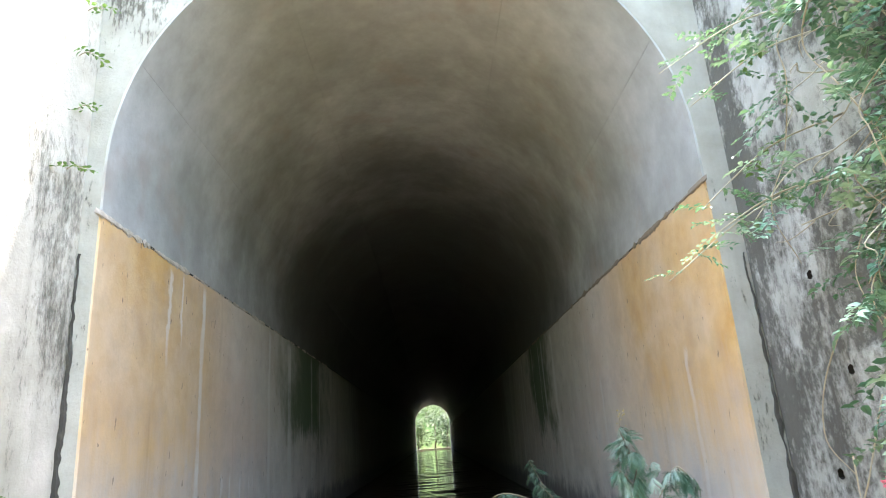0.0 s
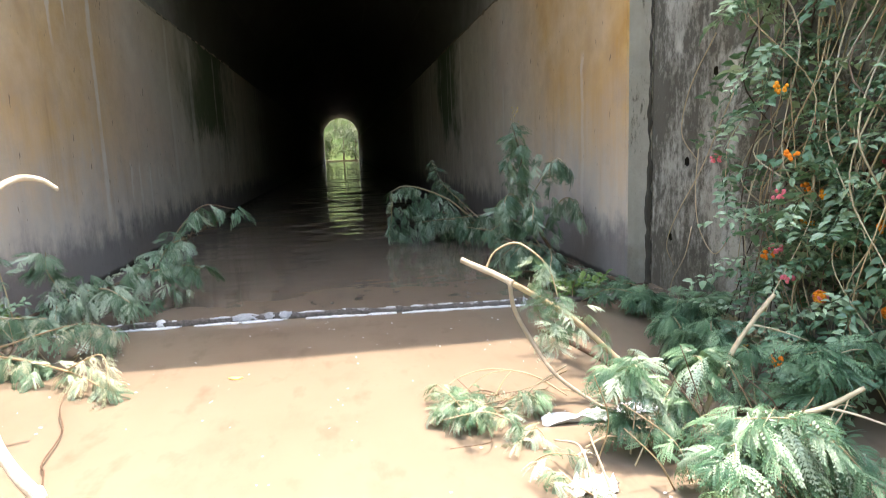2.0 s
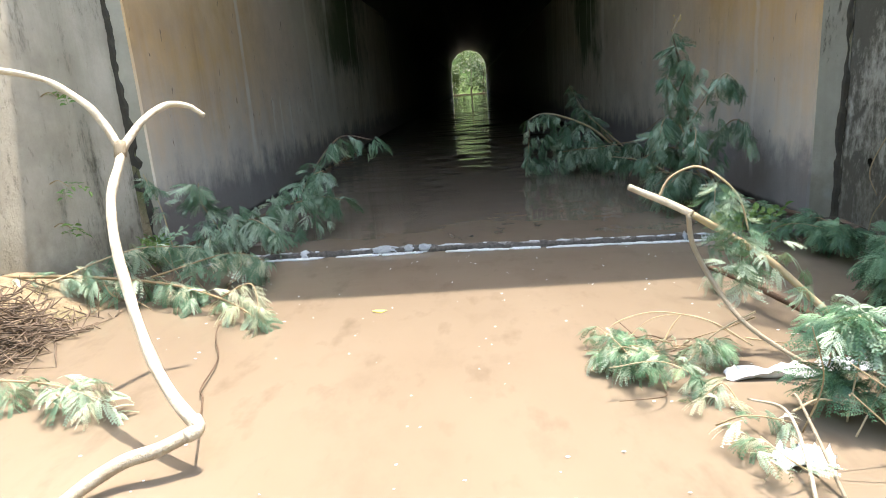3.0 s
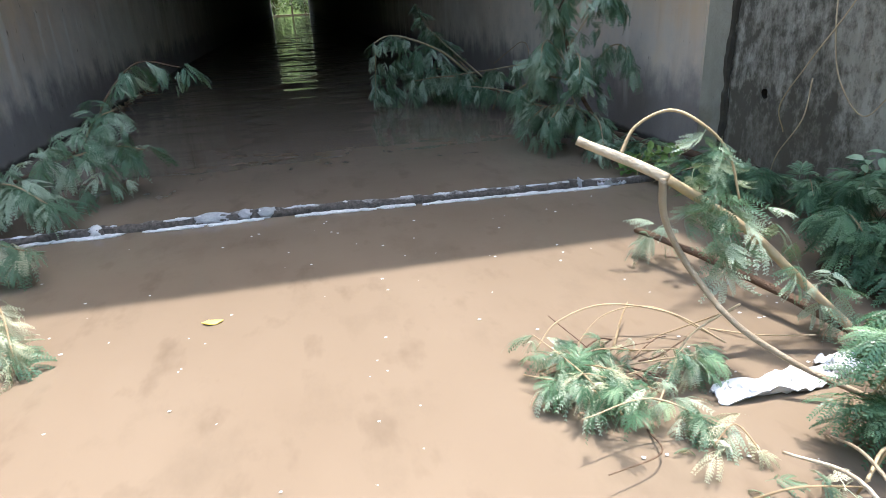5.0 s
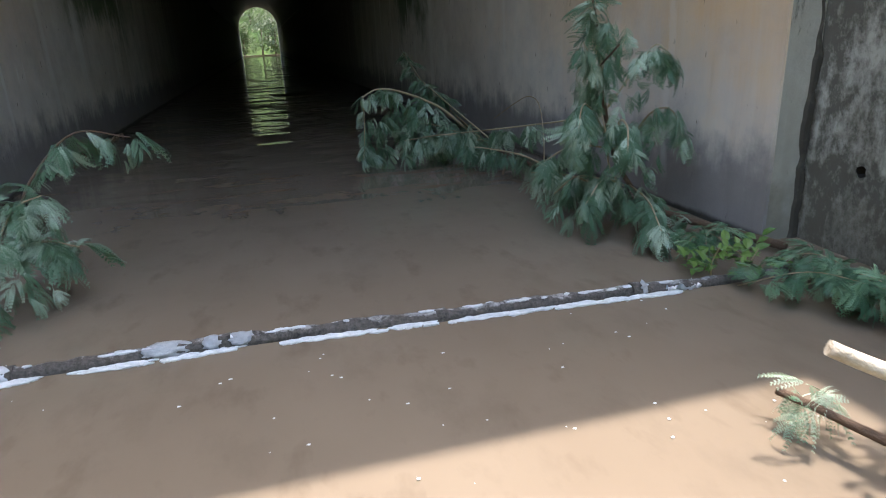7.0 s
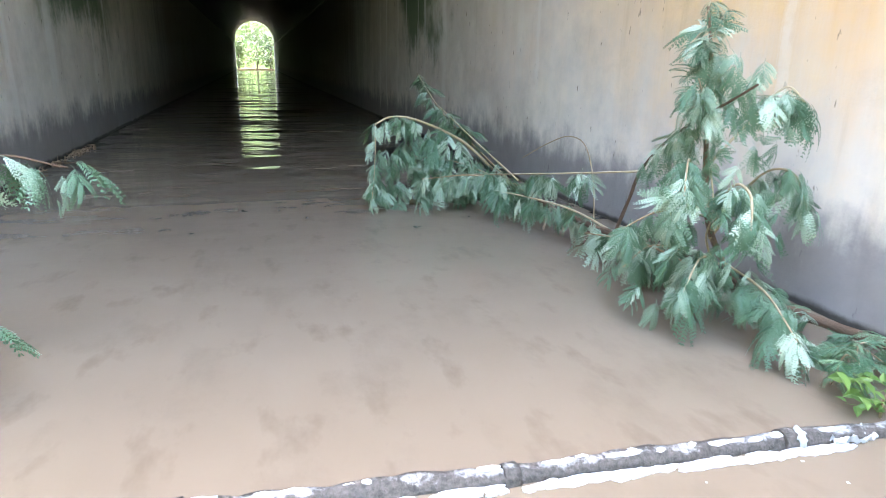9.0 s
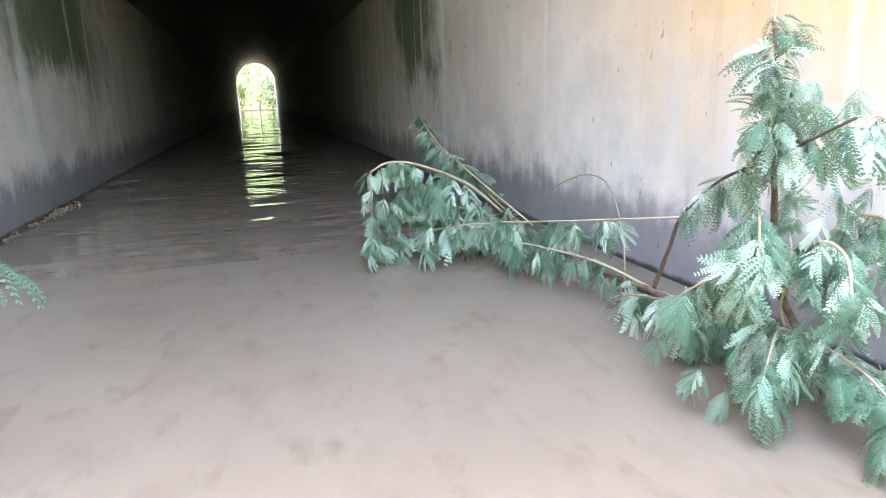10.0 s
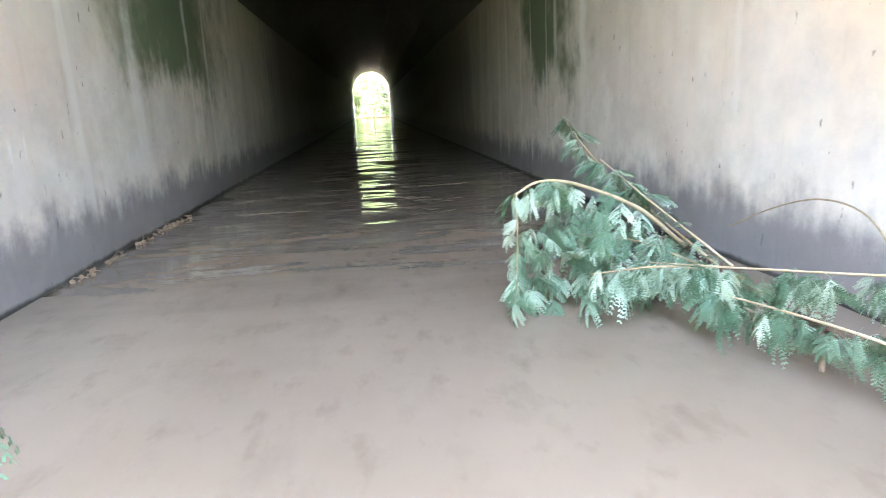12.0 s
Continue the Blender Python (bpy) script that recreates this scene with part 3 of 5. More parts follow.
def ground_height(x, y):
    n = 0.05 * noise.noise(Vector((x * 1.3, y * 1.3, 0))) + 0.25 * noise.noise(Vector((x * 0.12, y * 0.12, 5)))
    if Y0 + 0.1 < y < Y1 + 0.3:
        return -0.3 if abs(x) < 3.45 else 8.9 + n
    if y >= Y1 + 0.3:
        return -0.25 + 6.0 * min(1, max(0, (abs(x) - 4.5) / 8)) + n * 0.5 + 24.0 * min(1, max(0, (y - 142) / 30)) * max(0.0, 1 - max(0, y - 300) / 1200)
    left, right = lerp_line(LEFT_LINE, y, 0), lerp_line(RIGHT_LINE, y, 0)
    if x > right + 0.25:
        return max(0.3, lerp_line(RIGHT_LINE, y, 2) - 0.15 if y > -0.5 else 1.0 + unseen_bank(y)) + n + min(4, 0.2 * (x - right))
    if x < left - 0.25:
        return max(0.3, lerp_line(LEFT_LINE, y, 2) - 0.15 if y > -0.5 else 2.8 + unseen_bank(y)) + n + min(3, 0.2 * (left - x))
    z = -0.22
    z += 0.55 * min(1, max(0, (1.3 - y) / 1.8)) ** 1.2
    z += unseen_bank(y)
    z += 0.52 * min(1, max(0, (left + 1.25 - x) / 1.2)) * min(1, max(0, (5.9 - y) / 1.2))
    z += 0.27 * min(1, max(0, (x - right + 1.1) / 1.0)) * min(1, max(0, (5.8 - y) / 1.2))
    return z + 0.04 * noise.noise(Vector((x * 3, y * 3, 1)))


def ground():
    xs = [-1500, -400, -120, -50, -25, -15, -10, -7] + [-5.5 + 0.2 * k for k in range(56)] + [7, 10, 15, 25, 50, 120, 400, 1500]
    ys = [-1500, -400, -120, -50, -25, -16, -14, -12, -10.5, -9, -7.5, -6] + [-5 + 0.2 * k for k in range(56)] + [6.26, 6.5, 12, 25, 50, 80, 110, 121.2, 121.45, 124, 128, 133, 140, 150, 165, 200, 400, 1500]
    bm = bmesh.new()
    grid = [[bm.verts.new((x, y, ground_height(x, y))) for y in ys] for x in xs]
    for a, b in zip(grid, grid[1:]):
        for i in range(len(ys) - 1):
            bm.faces.new((a[i], b[i], b[i + 1], a[i + 1])).smooth = True
    structure("ground", bm, M_EARTH, "brown muddy earth with green patches on both banks", "ground")
    bm = bmesh.new()
    grid = [[bm.verts.new((x, y, 8.75 - (1.25 * dip(x) if y < 10 else 0) + 0.12 * noise.noise(Vector((x, y * 0.3, 2))))) for y in (Y0 + 0.44, 15, 30, 60, 90, Y1 + 0.01)] for x in (-9, -6, -4, -2, 0, 2, 4, 6, 9)]
    for a, b in zip(grid, grid[1:]):
        for i in range(5):
            bm.faces.new((a[i], b[i], b[i + 1], a[i + 1])).smooth = True
    structure("ground_embankment", bm, M_EARTH, "earth embankment lying over the tunnel", "embankment")
    bm = bmesh.new()
    xs = [-4.2, -3, -2, -1, 0, 1, 2, 3, 4.2]
    ys = [0.0 + 0.8 * k for k in range(40)] + [40, 60, 90, 121, 141]
    grid = [[bm.verts.new((x, y, 0.0)) for y in ys] for x in xs]
    for a, b in zip(grid, grid[1:]):
        for i in range(len(ys) - 1):
            bm.faces.new((a[i], b[i], b[i + 1], a[i + 1])).smooth = True
    structure("water", bm, M_WATER, "shallow silty brown water flooding the tunnel floor", "water")


ground()
bm = bmesh.new()
box(bm, XL - 0.05, XR + 0.05, Y1 + 0.6, Y1 + 1.6, -0.3, 0.16)
bmesh.ops.bevel(bm, geom=bm.edges, offset=0.03, segments=2, affect="EDGES")
structure("trim_far_sill", bm, M_HEAD, "sunlit pale concrete sill at the far mouth", "sill")


# ---- leaves ----
def feather_leaf(seed, length=0.13, pairs=4, droop=0.6, fold=0.5, material=None, slim=0.49):
    """A twice-divided leaf: a short rachis with pairs of long drooping feathers, each set with fine leaflets. It grows along +x."""
    rnd = random.Random(seed)
    vs, fs = [], []

    def quad(a, b, c, d):
        i = len(vs)
        vs.extend((a, b, c, d))
        fs.append((i, i + 1, i + 2, i + 3))
    rachis = []
    for k in range(pairs + 2):
        t = k / (pairs + 1)
        rachis.append(Vector((length * t * (1 - 0.25 * droop * t), rnd.uniform(-0.004, 0.004), -droop * length * t * t * 0.7)))
    for a, b in zip(rachis, rachis[1:]):
        quad(a + Vector((0, 0.0022, 0)), b + Vector((0, 0.0014, 0)), b - Vector((0, 0.0014, 0)), a - Vector((0, 0.0022, 0)))
    for k in range(2, pairs + 2):
        base = rachis[k]
        t0 = (k - 1) / pairs
        for side in (-1, 1):
            if rnd.random() < 0.06:
                continue
            ln = length * rnd.uniform(0.72, 1.0) * (0.8 + 0.3 * math.sin(math.pi * t0))
            yaw = side * (1.30 - 0.85 * t0 + rnd.uniform(-0.18, 0.18))
            way = Vector((math.cos(yaw), math.sin(yaw), rnd.uniform(-0.25, 0.15) - 0.35 * fold)).normalized()
            across = way.cross(Vector((0, 0, 1))).normalized()
            across = (across + Vector((0, 0, rnd.uniform(-0.55, 0.55)))).normalized()
            sag = ln * fold * rnd.uniform(0.55, 1.0)
            n = 9
            prev = base
            for j in range(1, n + 1):
                t = j / n
                c = base + way * (ln * t * (1 - 0.25 * fold * t)) + Vector((0, 0, -sag * t * t))
                fw = (c - prev).normalized()
                half = ln * 0.155 * (0.5 + 0.5 * math.sin(math.pi * min(1.0, 0.18 + 0.72 * t))) * rnd.uniform(0.85, 1.1)
                wl = ln / n * slim
                quad(prev + across * 0.001, c + across * 0.0007, c - across * 0.0007, prev - across * 0.001)
                for s2 in (-1, 1):
                    tip = c + across * (s2 * half) + fw * half * 0.45 - Vector((0, 0, 0.3 * half))
                    mid = c.lerp(tip, 0.5)
                    quad(c, mid - fw * wl, tip, mid + fw * wl)
                prev = c
    me = bpy.data.meshes.new("leaf")
    me.from_pydata(vs, [], fs)
    me.materials.append(material or M_FEATHER)
    return me


def oval_spray(seed, count, size, material, length=0.22):
    """A short twig with pairs of oval, folded leaves. It grows along +x."""
    rnd = random.Random(seed)
    vs, fs = [], []
    for k in range(count):
        t = (k + 0.5) / count
        base = Vector((length * t, 0, -0.05 * t * t))
        yaw = (1 if k % 2 else -1) * rnd.uniform(0.5, 1.5)
        way = Vector((math.cos(yaw), math.sin(yaw), rnd.uniform(-0.5, 0.35))).normalized()
        side = way.cross(Vector((rnd.uniform(-0.4, 0.4), rnd.uniform(-0.4, 0.4), 1))).normalized()
        up = side.cross(way)
        ln = size * rnd.uniform(0.7, 1.25)
        i = len(vs)
        b0 = base + way * 0.012
        vs.extend((b0, b0 + way * ln * 0.3 + side * ln * 0.27 + up * ln * 0.1, b0 + way * ln * 0.65 + side * ln * 0.24 + up * ln * 0.08, b0 + way * ln - up * ln * 0.12,
                   b0 + way * ln * 0.65 - side * ln * 0.24 + up * ln * 0.08, b0 + way * ln * 0.3 - side * ln * 0.27 + up * ln * 0.1, b0 + way * ln * 0.5))
        fs.extend(((i, i + 6, i + 2, i + 1), (i + 6, i + 3, i + 2), (i, i + 5, i + 4, i + 6), (i + 6, i + 4, i + 3)))
    i = len(vs)
    vs.extend((Vector((0, 0.0025, 0)), Vector((length, 0.001, -0.05)), Vector((length, -0.001, -0.05)), Vector((0, -0.0025, 0))))
    fs.append((i, i + 1, i + 2, i + 3))
    me = bpy.data.meshes.new("leaf")
    me.from_pydata(vs, [], fs)
    me.materials.append(material)
    return me


FEATHERS = [feather_leaf(10 + k, 0.128 + 0.012 * (k % 3), 4 + k % 3, 0.7 + 0.3 * (k % 3), 0.5 + 0.2 * (k % 4)) for k in range(12)]
BLEACHED = [feather_leaf(70 + k, 0.11, 3 + k % 2, 0.8, 0.9, M_BLEACHED, 0.34) for k in range(3)]
GREEN = [feather_leaf(130 + k, 0.13, 4 + k % 3, 0.6, 0.5 + 0.2 * (k % 3), M_SHADED_GREEN) for k in range(5)]
WILTED = [feather_leaf(90 + k, 0.12, 3 + k % 2, 0.9, 0.9 + 0.15 * (k % 3), None, 0.42) for k in range(5)]
OVALS = [oval_spray(30 + k, 16 + k % 5, 0.068, M_LANTANA, 0.40) for k in range(6)]
FRESH = [oval_spray(50 + k, 7, 0.08, M_FRESH) for k in range(3)]


def leaf_at(me, at, way, parent, size=1.0, rnd=random, roll=0.5):
    """A leaf at a point, growing along way, its upper side roughly up."""
    x = Vector(way).normalized()
    up = Vector((rnd.uniform(-roll, roll), rnd.uniform(-roll, roll), 1))
    y = up.cross(x)
    if y.length < 1e-3:
        y = Vector((0, 1, 0))
    y.normalize()
    z = x.cross(y)
    ob = new("leaf", me)
    m = Matrix((x, y, z)).transposed().to_4x4()
    ob.parent = parent
    ob.matrix_parent_inverse = Matrix.Translation(-parent.location)
    ob.matrix_basis = Matrix.Translation(at) @ m @ Matrix.Scale(size, 4)
    return ob


DENSE = 2.2      # how thickly the twigs are set with leaves


def dress(parent, line, count, rnd, size=(0.75, 1.25), start=0.2, side=1.0, lift=0.15, meshes=None):
    """Leaves along a twig, springing to both sides and nodding."""
    meshes = meshes or FEATHERS
    n = len(line)
    for _ in range(round(count * DENSE)):
        t = start + (1 - start) * rnd.random()
        i = min(n - 2, int(t * (n - 1)))
        at = line[i].lerp(line[i + 1], rnd.random()) + Vector((rnd.gauss(0, 0.03), rnd.gauss(0, 0.03), rnd.gauss(0, 0.02)))
        along = (line[i + 1] - line[i]).normalized()
        a = rnd.uniform(0, 2 * math.pi)
        way = along * rnd.uniform(0.0, 0.8) + Vector((math.cos(a), math.sin(a), 0)) * side + Vector((0, 0, rnd.uniform(-0.5, 0.5) + lift))
        leaf_at(rnd.choice(meshes), at, way, parent, rnd.uniform(*size), rnd)


def branch(parent, name, pts, r0, r1, material, leaves=0, rnd=None, label="", **kw):
    line = spline(pts, 6)
    bm = bmesh.new()
    tube(bm, line, r0, r1, 7)
    twig = part(name, bm, material, parent, label)
    if leaves:
        dress(twig, line, leaves, rnd, **kw)
    return line


def fallen_branch():
    """The large leafy branch that lies along the inner side of the tunnel wall."""
    rnd = random.Random(21)
    e = thing("fallen_branch", (2.7, 6.2, 0.0), "fallen feathery-leaved branch lying in muddy water by the wall", "branch")
    branch(e, "stem", [(2.95, 5.75, 0.06), (2.6, 6.6, 0.12), (2.4, 7.5, 0.18), (2.15, 8.6, 0.26), (2.1, 9.4, 0.30), (2.16, 10.3, 0.36)], 0.030, 0.018, M_BARK, 34, rnd, "brown bark stem", size=(0.6, 1.0), start=0.05)
    branch(e, "side_twig", [(2.35, 7.9, 0.2), (2.12, 8.3, 0.34), (1.95, 8.9, 0.34), (1.85, 9.4, 0.3)], 0.010, 0.005, M_TWIG, 20, rnd, size=(0.7, 1.05), lift=-0.6)
    branch(e, "side_twig", [(2.5, 7.0, 0.15), (2.2, 7.4, 0.3), (2.02, 7.9, 0.26)], 0.010, 0.005, M_TWIG, 17, rnd, size=(0.7, 1.05), lift=-0.3)
    branch(e, "bent_twig", [(2.16, 10.3, 0.36), (1.78, 10.3, 0.68), (1.28, 10.23, 0.90), (1.0, 10.2, 0.94), (0.82, 10.15, 0.87)], 0.016, 0.008, M_TWIG, 12, rnd, "pale bent twig", size=(0.7, 1.1), start=0.1, lift=-0.5)
    branch(e, "twig", [(0.82, 10.15, 0.88), (0.80, 10.05, 0.62), (0.76, 9.92, 0.36), (0.72, 9.82, 0.16)], 0.006, 0.003, M_TWIG, 7, rnd, size=(0.6, 0.95), lift=-0.8)
    branch(e, "twig", [(2.3, 9.9, 0.3), (1.95, 10.5, 0.7), (1.7, 10.9, 1.0)], 0.010, 0.005, M_TWIG, 12, rnd, size=(0.7, 1.1), lift=-0.2)
    branch(e, "twig", [(2.2, 9.9, 0.3), (1.9, 11.3, 0.85), (1.75, 12.2, 1.35)], 0.010, 0.004, M_TWIG, 13, rnd, size=(0.7, 1.1), start=0.35)
    branch(e, "twig", [(2.2, 9.6, 0.3), (1.7, 9.6, 0.42), (1.2, 9.7, 0.38)], 0.010, 0.005, M_TWIG, 14, rnd, size=(0.7, 1.1), lift=-0.4)
    branch(e, "twig", [(2.25, 9.3, 0.25), (1.75, 10.2, 0.45), (1.3, 10.4, 0.5)], 0.010, 0.004, M_TWIG, 12, rnd, size=(0.7, 1.1), lift=-0.3)
    for _ in range(135):
        at = Vector((rnd.uniform(0.9, 2.0), rnd.uniform(9.9, 10.6), 0.0))
        at.z = rnd.uniform(0.12, 0.42 + 0.42 * (1 - abs(at.x - 1.3) / 0.8))
        leaf_at(rnd.choice(FEATHERS), at, (rnd.uniform(-0.8, 0.5), rnd.uniform(-1, 0.4), rnd.uniform(-0.9, 0.2)), e, rnd.uniform(0.7, 1.1), rnd)
    for a, b in (((2.1, 8.7, 0.26), (1.98, 8.55, 0.12)), ((2.14, 8.6, 0.25), (2.0, 8.75, 0.34)), ((2.25, 8.2, 0.22), (2.08, 8.02, 0.14)), ((2.32, 7.9, 0.2), (2.15, 7.98, 0.28)), ((2.4, 7.5, 0.18), (2.22, 7.3, 0.1))):
        stem("stub", [a, (Vector(a) + Vector(b)) / 2 + Vector((0, 0, 0.02)), b], 0.018, 0.012, M_BARK, e, "", 3)
    # long pale stick from the bush to the tip
    branch(e, "long_twig", [(2.46, 7.88, 0.72), (2.22, 8.5, 0.61), (1.95, 9.15, 0.5), (1.65, 9.85, 0.39)], 0.009, 0.005, M_TWIG, 24, rnd, "pale straight twig", size=(0.7, 1.1), start=0.25, lift=-0.9)
    branch(e, "hoop_twig", [(2.40, 8.45, 0.2), (2.48, 8.65, 0.5), (2.62, 9.1, 0.76), (2.7, 9.6, 0.79), (2.72, 10.1, 0.66), (2.6, 10.5, 0.45)], 0.007, 0.005, M_TWIG)
    return e


def upright_bush():
    """A stiff side branch that stands up from the fallen one."""
    rnd = random.Random(22)
    e = thing("standing_branch", (2.3, 7.0, 0.0), "tall feathery green branch leaning up beside the wall", "branch")
    branch(e, "stem", [(2.62, 6.9, 0.08), (2.35, 6.95, 0.5), (2.15, 6.85, 1.05), (2.05, 6.78, 1.5), (1.97, 6.75, 1.78)], 0.022, 0.008, M_BARK, 13, rnd, "reddish brown stem", size=(0.65, 1.0), start=0.72, lift=-0.3, side=0.7)
    branch(e, "twig", [(2.15, 6.85, 1.05), (2.0, 6.7, 1.25), (1.85, 6.6, 1.42)], 0.008, 0.004, M_TWIG, 8, rnd, size=(0.6, 0.9), start=0.5, lift=-0.5)
    branch(e, "twig", [(2.2, 6.9, 0.9), (2.35, 6.75, 1.2), (2.45, 6.65, 1.38), (2.55, 6.6, 1.3)], 0.009, 0.004, M_TWIG, 10, rnd, size=(0.6, 0.95), start=0.4, lift=-0.6)
    branch(e, "twig", [(2.3, 6.9, 0.6), (2.0, 6.75, 0.95), (1.85, 6.6, 0.98), (1.78, 6.5, 0.8)], 0.009, 0.004, M_TWIG, 15, rnd, size=(0.65, 1.0), start=0.3, lift=-0.7)
    branch(e, "twig", [(2.35, 6.95, 0.5), (2.15, 6.6, 0.85), (2.1, 6.4, 0.85), (2.05, 6.3, 0.68)], 0.010, 0.005, M_TWIG, 16, rnd, size=(0.65, 1.0), start=0.3, lift=-0.7)
    branch(e, "twig", [(2.3, 6.95, 0.6), (1.95, 6.9, 0.66), (1.72, 6.95, 0.55)], 0.009, 0.004, M_TWIG, 12, rnd, size=(0.65, 1.0), lift=-0.7)
    branch(e, "twig", [(2.35, 6.95, 0.45), (2.55, 6.85, 0.85), (2.65, 6.7, 0.9), (2.7, 6.6, 0.7)], 0.009, 0.004, M_TWIG, 9, rnd, size=(0.6, 0.95), start=0.35, lift=-0.6)
    branch(e, "twig", [(2.4, 6.9, 0.3), (2.1, 6.7, 0.42), (1.85, 6.5, 0.3)], 0.009, 0.004, M_TWIG, 14, rnd, size=(0.65, 1.0), lift=-0.4)
    branch(e, "twig", [(2.45, 6.9, 0.3), (2.3, 6.4, 0.3), (2.15, 6.0, 0.2)], 0.009, 0.004, M_TWIG, 14, rnd, size=(0.65, 1.0), lift=-0.1)
    branch(e, "twig", [(2.5, 7.2, 0.25), (2.2, 7.3, 0.32), (1.95, 7.25, 0.2)], 0.008, 0.004, M_TWIG, 10, rnd, size=(0.6, 0.95), lift=-0.2)
    branch(e, "red_stem", [(2.33, 8.0, 0.2), (2.40, 7.95, 0.5), (2.42, 7.85, 0.75), (2.3, 7.4, 1.02), (2.05, 6.8, 1.2), (1.95, 6.3, 1.4)], 0.015, 0.006, M_BARK, 13, rnd, "bent red-brown stem", size=(0.6, 0.9), start=0.45, lift=-0.5)
    branch(e, "twig", [(2.45, 6.95, 0.2), (2.2, 6.8, 0.5), (2.1, 6.65, 0.7), (2.0, 6.6, 0.95)], 0.008, 0.004, M_TWIG)
    for _ in range(100):
        a, r = rnd.uniform(0, 2 * math.pi), math.sqrt(rnd.random())
        z = 0.18 + 1.45 * rnd.random() ** 1.3
        wide = 0.44 - 0.22 * abs(z - 0.45)
        at = Vector((2.12 + wide * r * math.cos(a), 6.65 + 0.32 * r * math.sin(a), z))
        leaf_at(rnd.choice(FEATHERS), at, (rnd.uniform(-0.7, 0.7), rnd.uniform(-0.9, 0.4), rnd.uniform(-1.1, 0.0)), e, rnd.uniform(0.5, 0.8), rnd)
    branch(e, "flower_twig", [(1.97, 6.75, 1.75), (1.98, 6.75, 1.86), (2.02, 6.74, 1.95)], 0.004, 0.002, M_TWIG)
    for _ in range(10):
        bm = bmesh.new()
        bmesh.ops.create_icosphere(bm, subdivisions=1, radius=rnd.uniform(0.004, 0.009))
        bmesh.ops.translate(bm, verts=bm.verts, vec=(2.0 + rnd.uniform(-0.05, 0.07), 6.75 + rnd.uniform(-0.05, 0.05), 1.87 + rnd.uniform(-0.09, 0.1)))
        part("flower_bud", bm, M_YELLOW, e)
    return e


def left_branch():
    rnd = random.Random(23)
    e = thing("leafy_branch", (-2.9, 5.4, 0.0), "feathery green branch reaching over the muddy water", "branch")
    a = [(-3.2, 5.2, 0.12), (-2.75, 5.8, 0.2), (-2.3, 6.4, 0.3), (-1.95, 6.8, 0.45), (-1.8, 7.0, 0.75), (-1.55, 7.2, 1.0), (-1.22, 7.23, 0.94)]
    branch(e, "stem", a, 0.018, 0.005, M_BARK, 16, rnd, "brown stem", size=(0.7, 1.05), start=0.1, lift=-0.1)
    for tip in ((-1.22, 7.22, 0.93), (-1.2, 7.2, 0.92), (-1.25, 7.2, 0.93)):
        leaf_at(rnd.choice(FEATHERS), tip, (0.6, rnd.uniform(-0.6, 0.2), -0.6), e, 0.8, rnd)
    for _ in range(4):
        leaf_at(rnd.choice(FEATHERS), (-1.62, 7.15, 0.95), (rnd.uniform(-0.6, 0.4), rnd.uniform(-0.8, 0.3), -0.3), e, 0.85, rnd)
    for _ in range(120):
        t = rnd.random()
        at = Vector((-2.75 + 1.15 * t + rnd.gauss(0, 0.08), 5.75 + 0.95 * t + rnd.gauss(0, 0.2), 0.16 + rnd.random() * (0.2 + 0.35 * t)))
        leaf_at(rnd.choice(FEATHERS), at, (rnd.uniform(-0.6, 0.9), rnd.uniform(-1, 0.5), rnd.uniform(-0.6, 0.3)), e, rnd.uniform(0.6, 0.95), rnd)
    branch(e, "twig", [(-2.1, 6.7, 0.35), (-1.75, 6.75, 0.4), (-1.5, 6.6, 0.38)], 0.009, 0.004, M_TWIG, 15, rnd, size=(0.6, 1.0), lift=0.1)
    branch(e, "twig", [(-2.0, 6.8, 0.42), (-1.85, 6.8, 0.62), (-1.7, 6.8, 0.68)], 0.008, 0.004, M_TWIG, 10, rnd, size=(0.6, 1.0), lift=0.1)
    branch(e, "twig", [(-2.5, 6.2, 0.3), (-2.2, 5.9, 0.35), (-1.95, 5.7, 0.25)], 0.008, 0.004, M_TWIG, 18, rnd, size=(0.6, 1.0), lift=0.0)
    branch(e, "twig", [(-2.6, 6.0, 0.25), (-2.7, 5.9, 0.55), (-2.65, 5.8, 0.75)], 0.008, 0.004, M_TWIG, 14, rnd, size=(0.6, 1.0), lift=0.1)
    branch(e, "twig", [(-2.9, 5.6, 0.2), (-2.95, 5.6, 0.6), (-3.0, 5.5, 0.9)], 0.008, 0.004, M_TWIG, 8, rnd, size=(0.5, 0.8), lift=0.1)
    return e


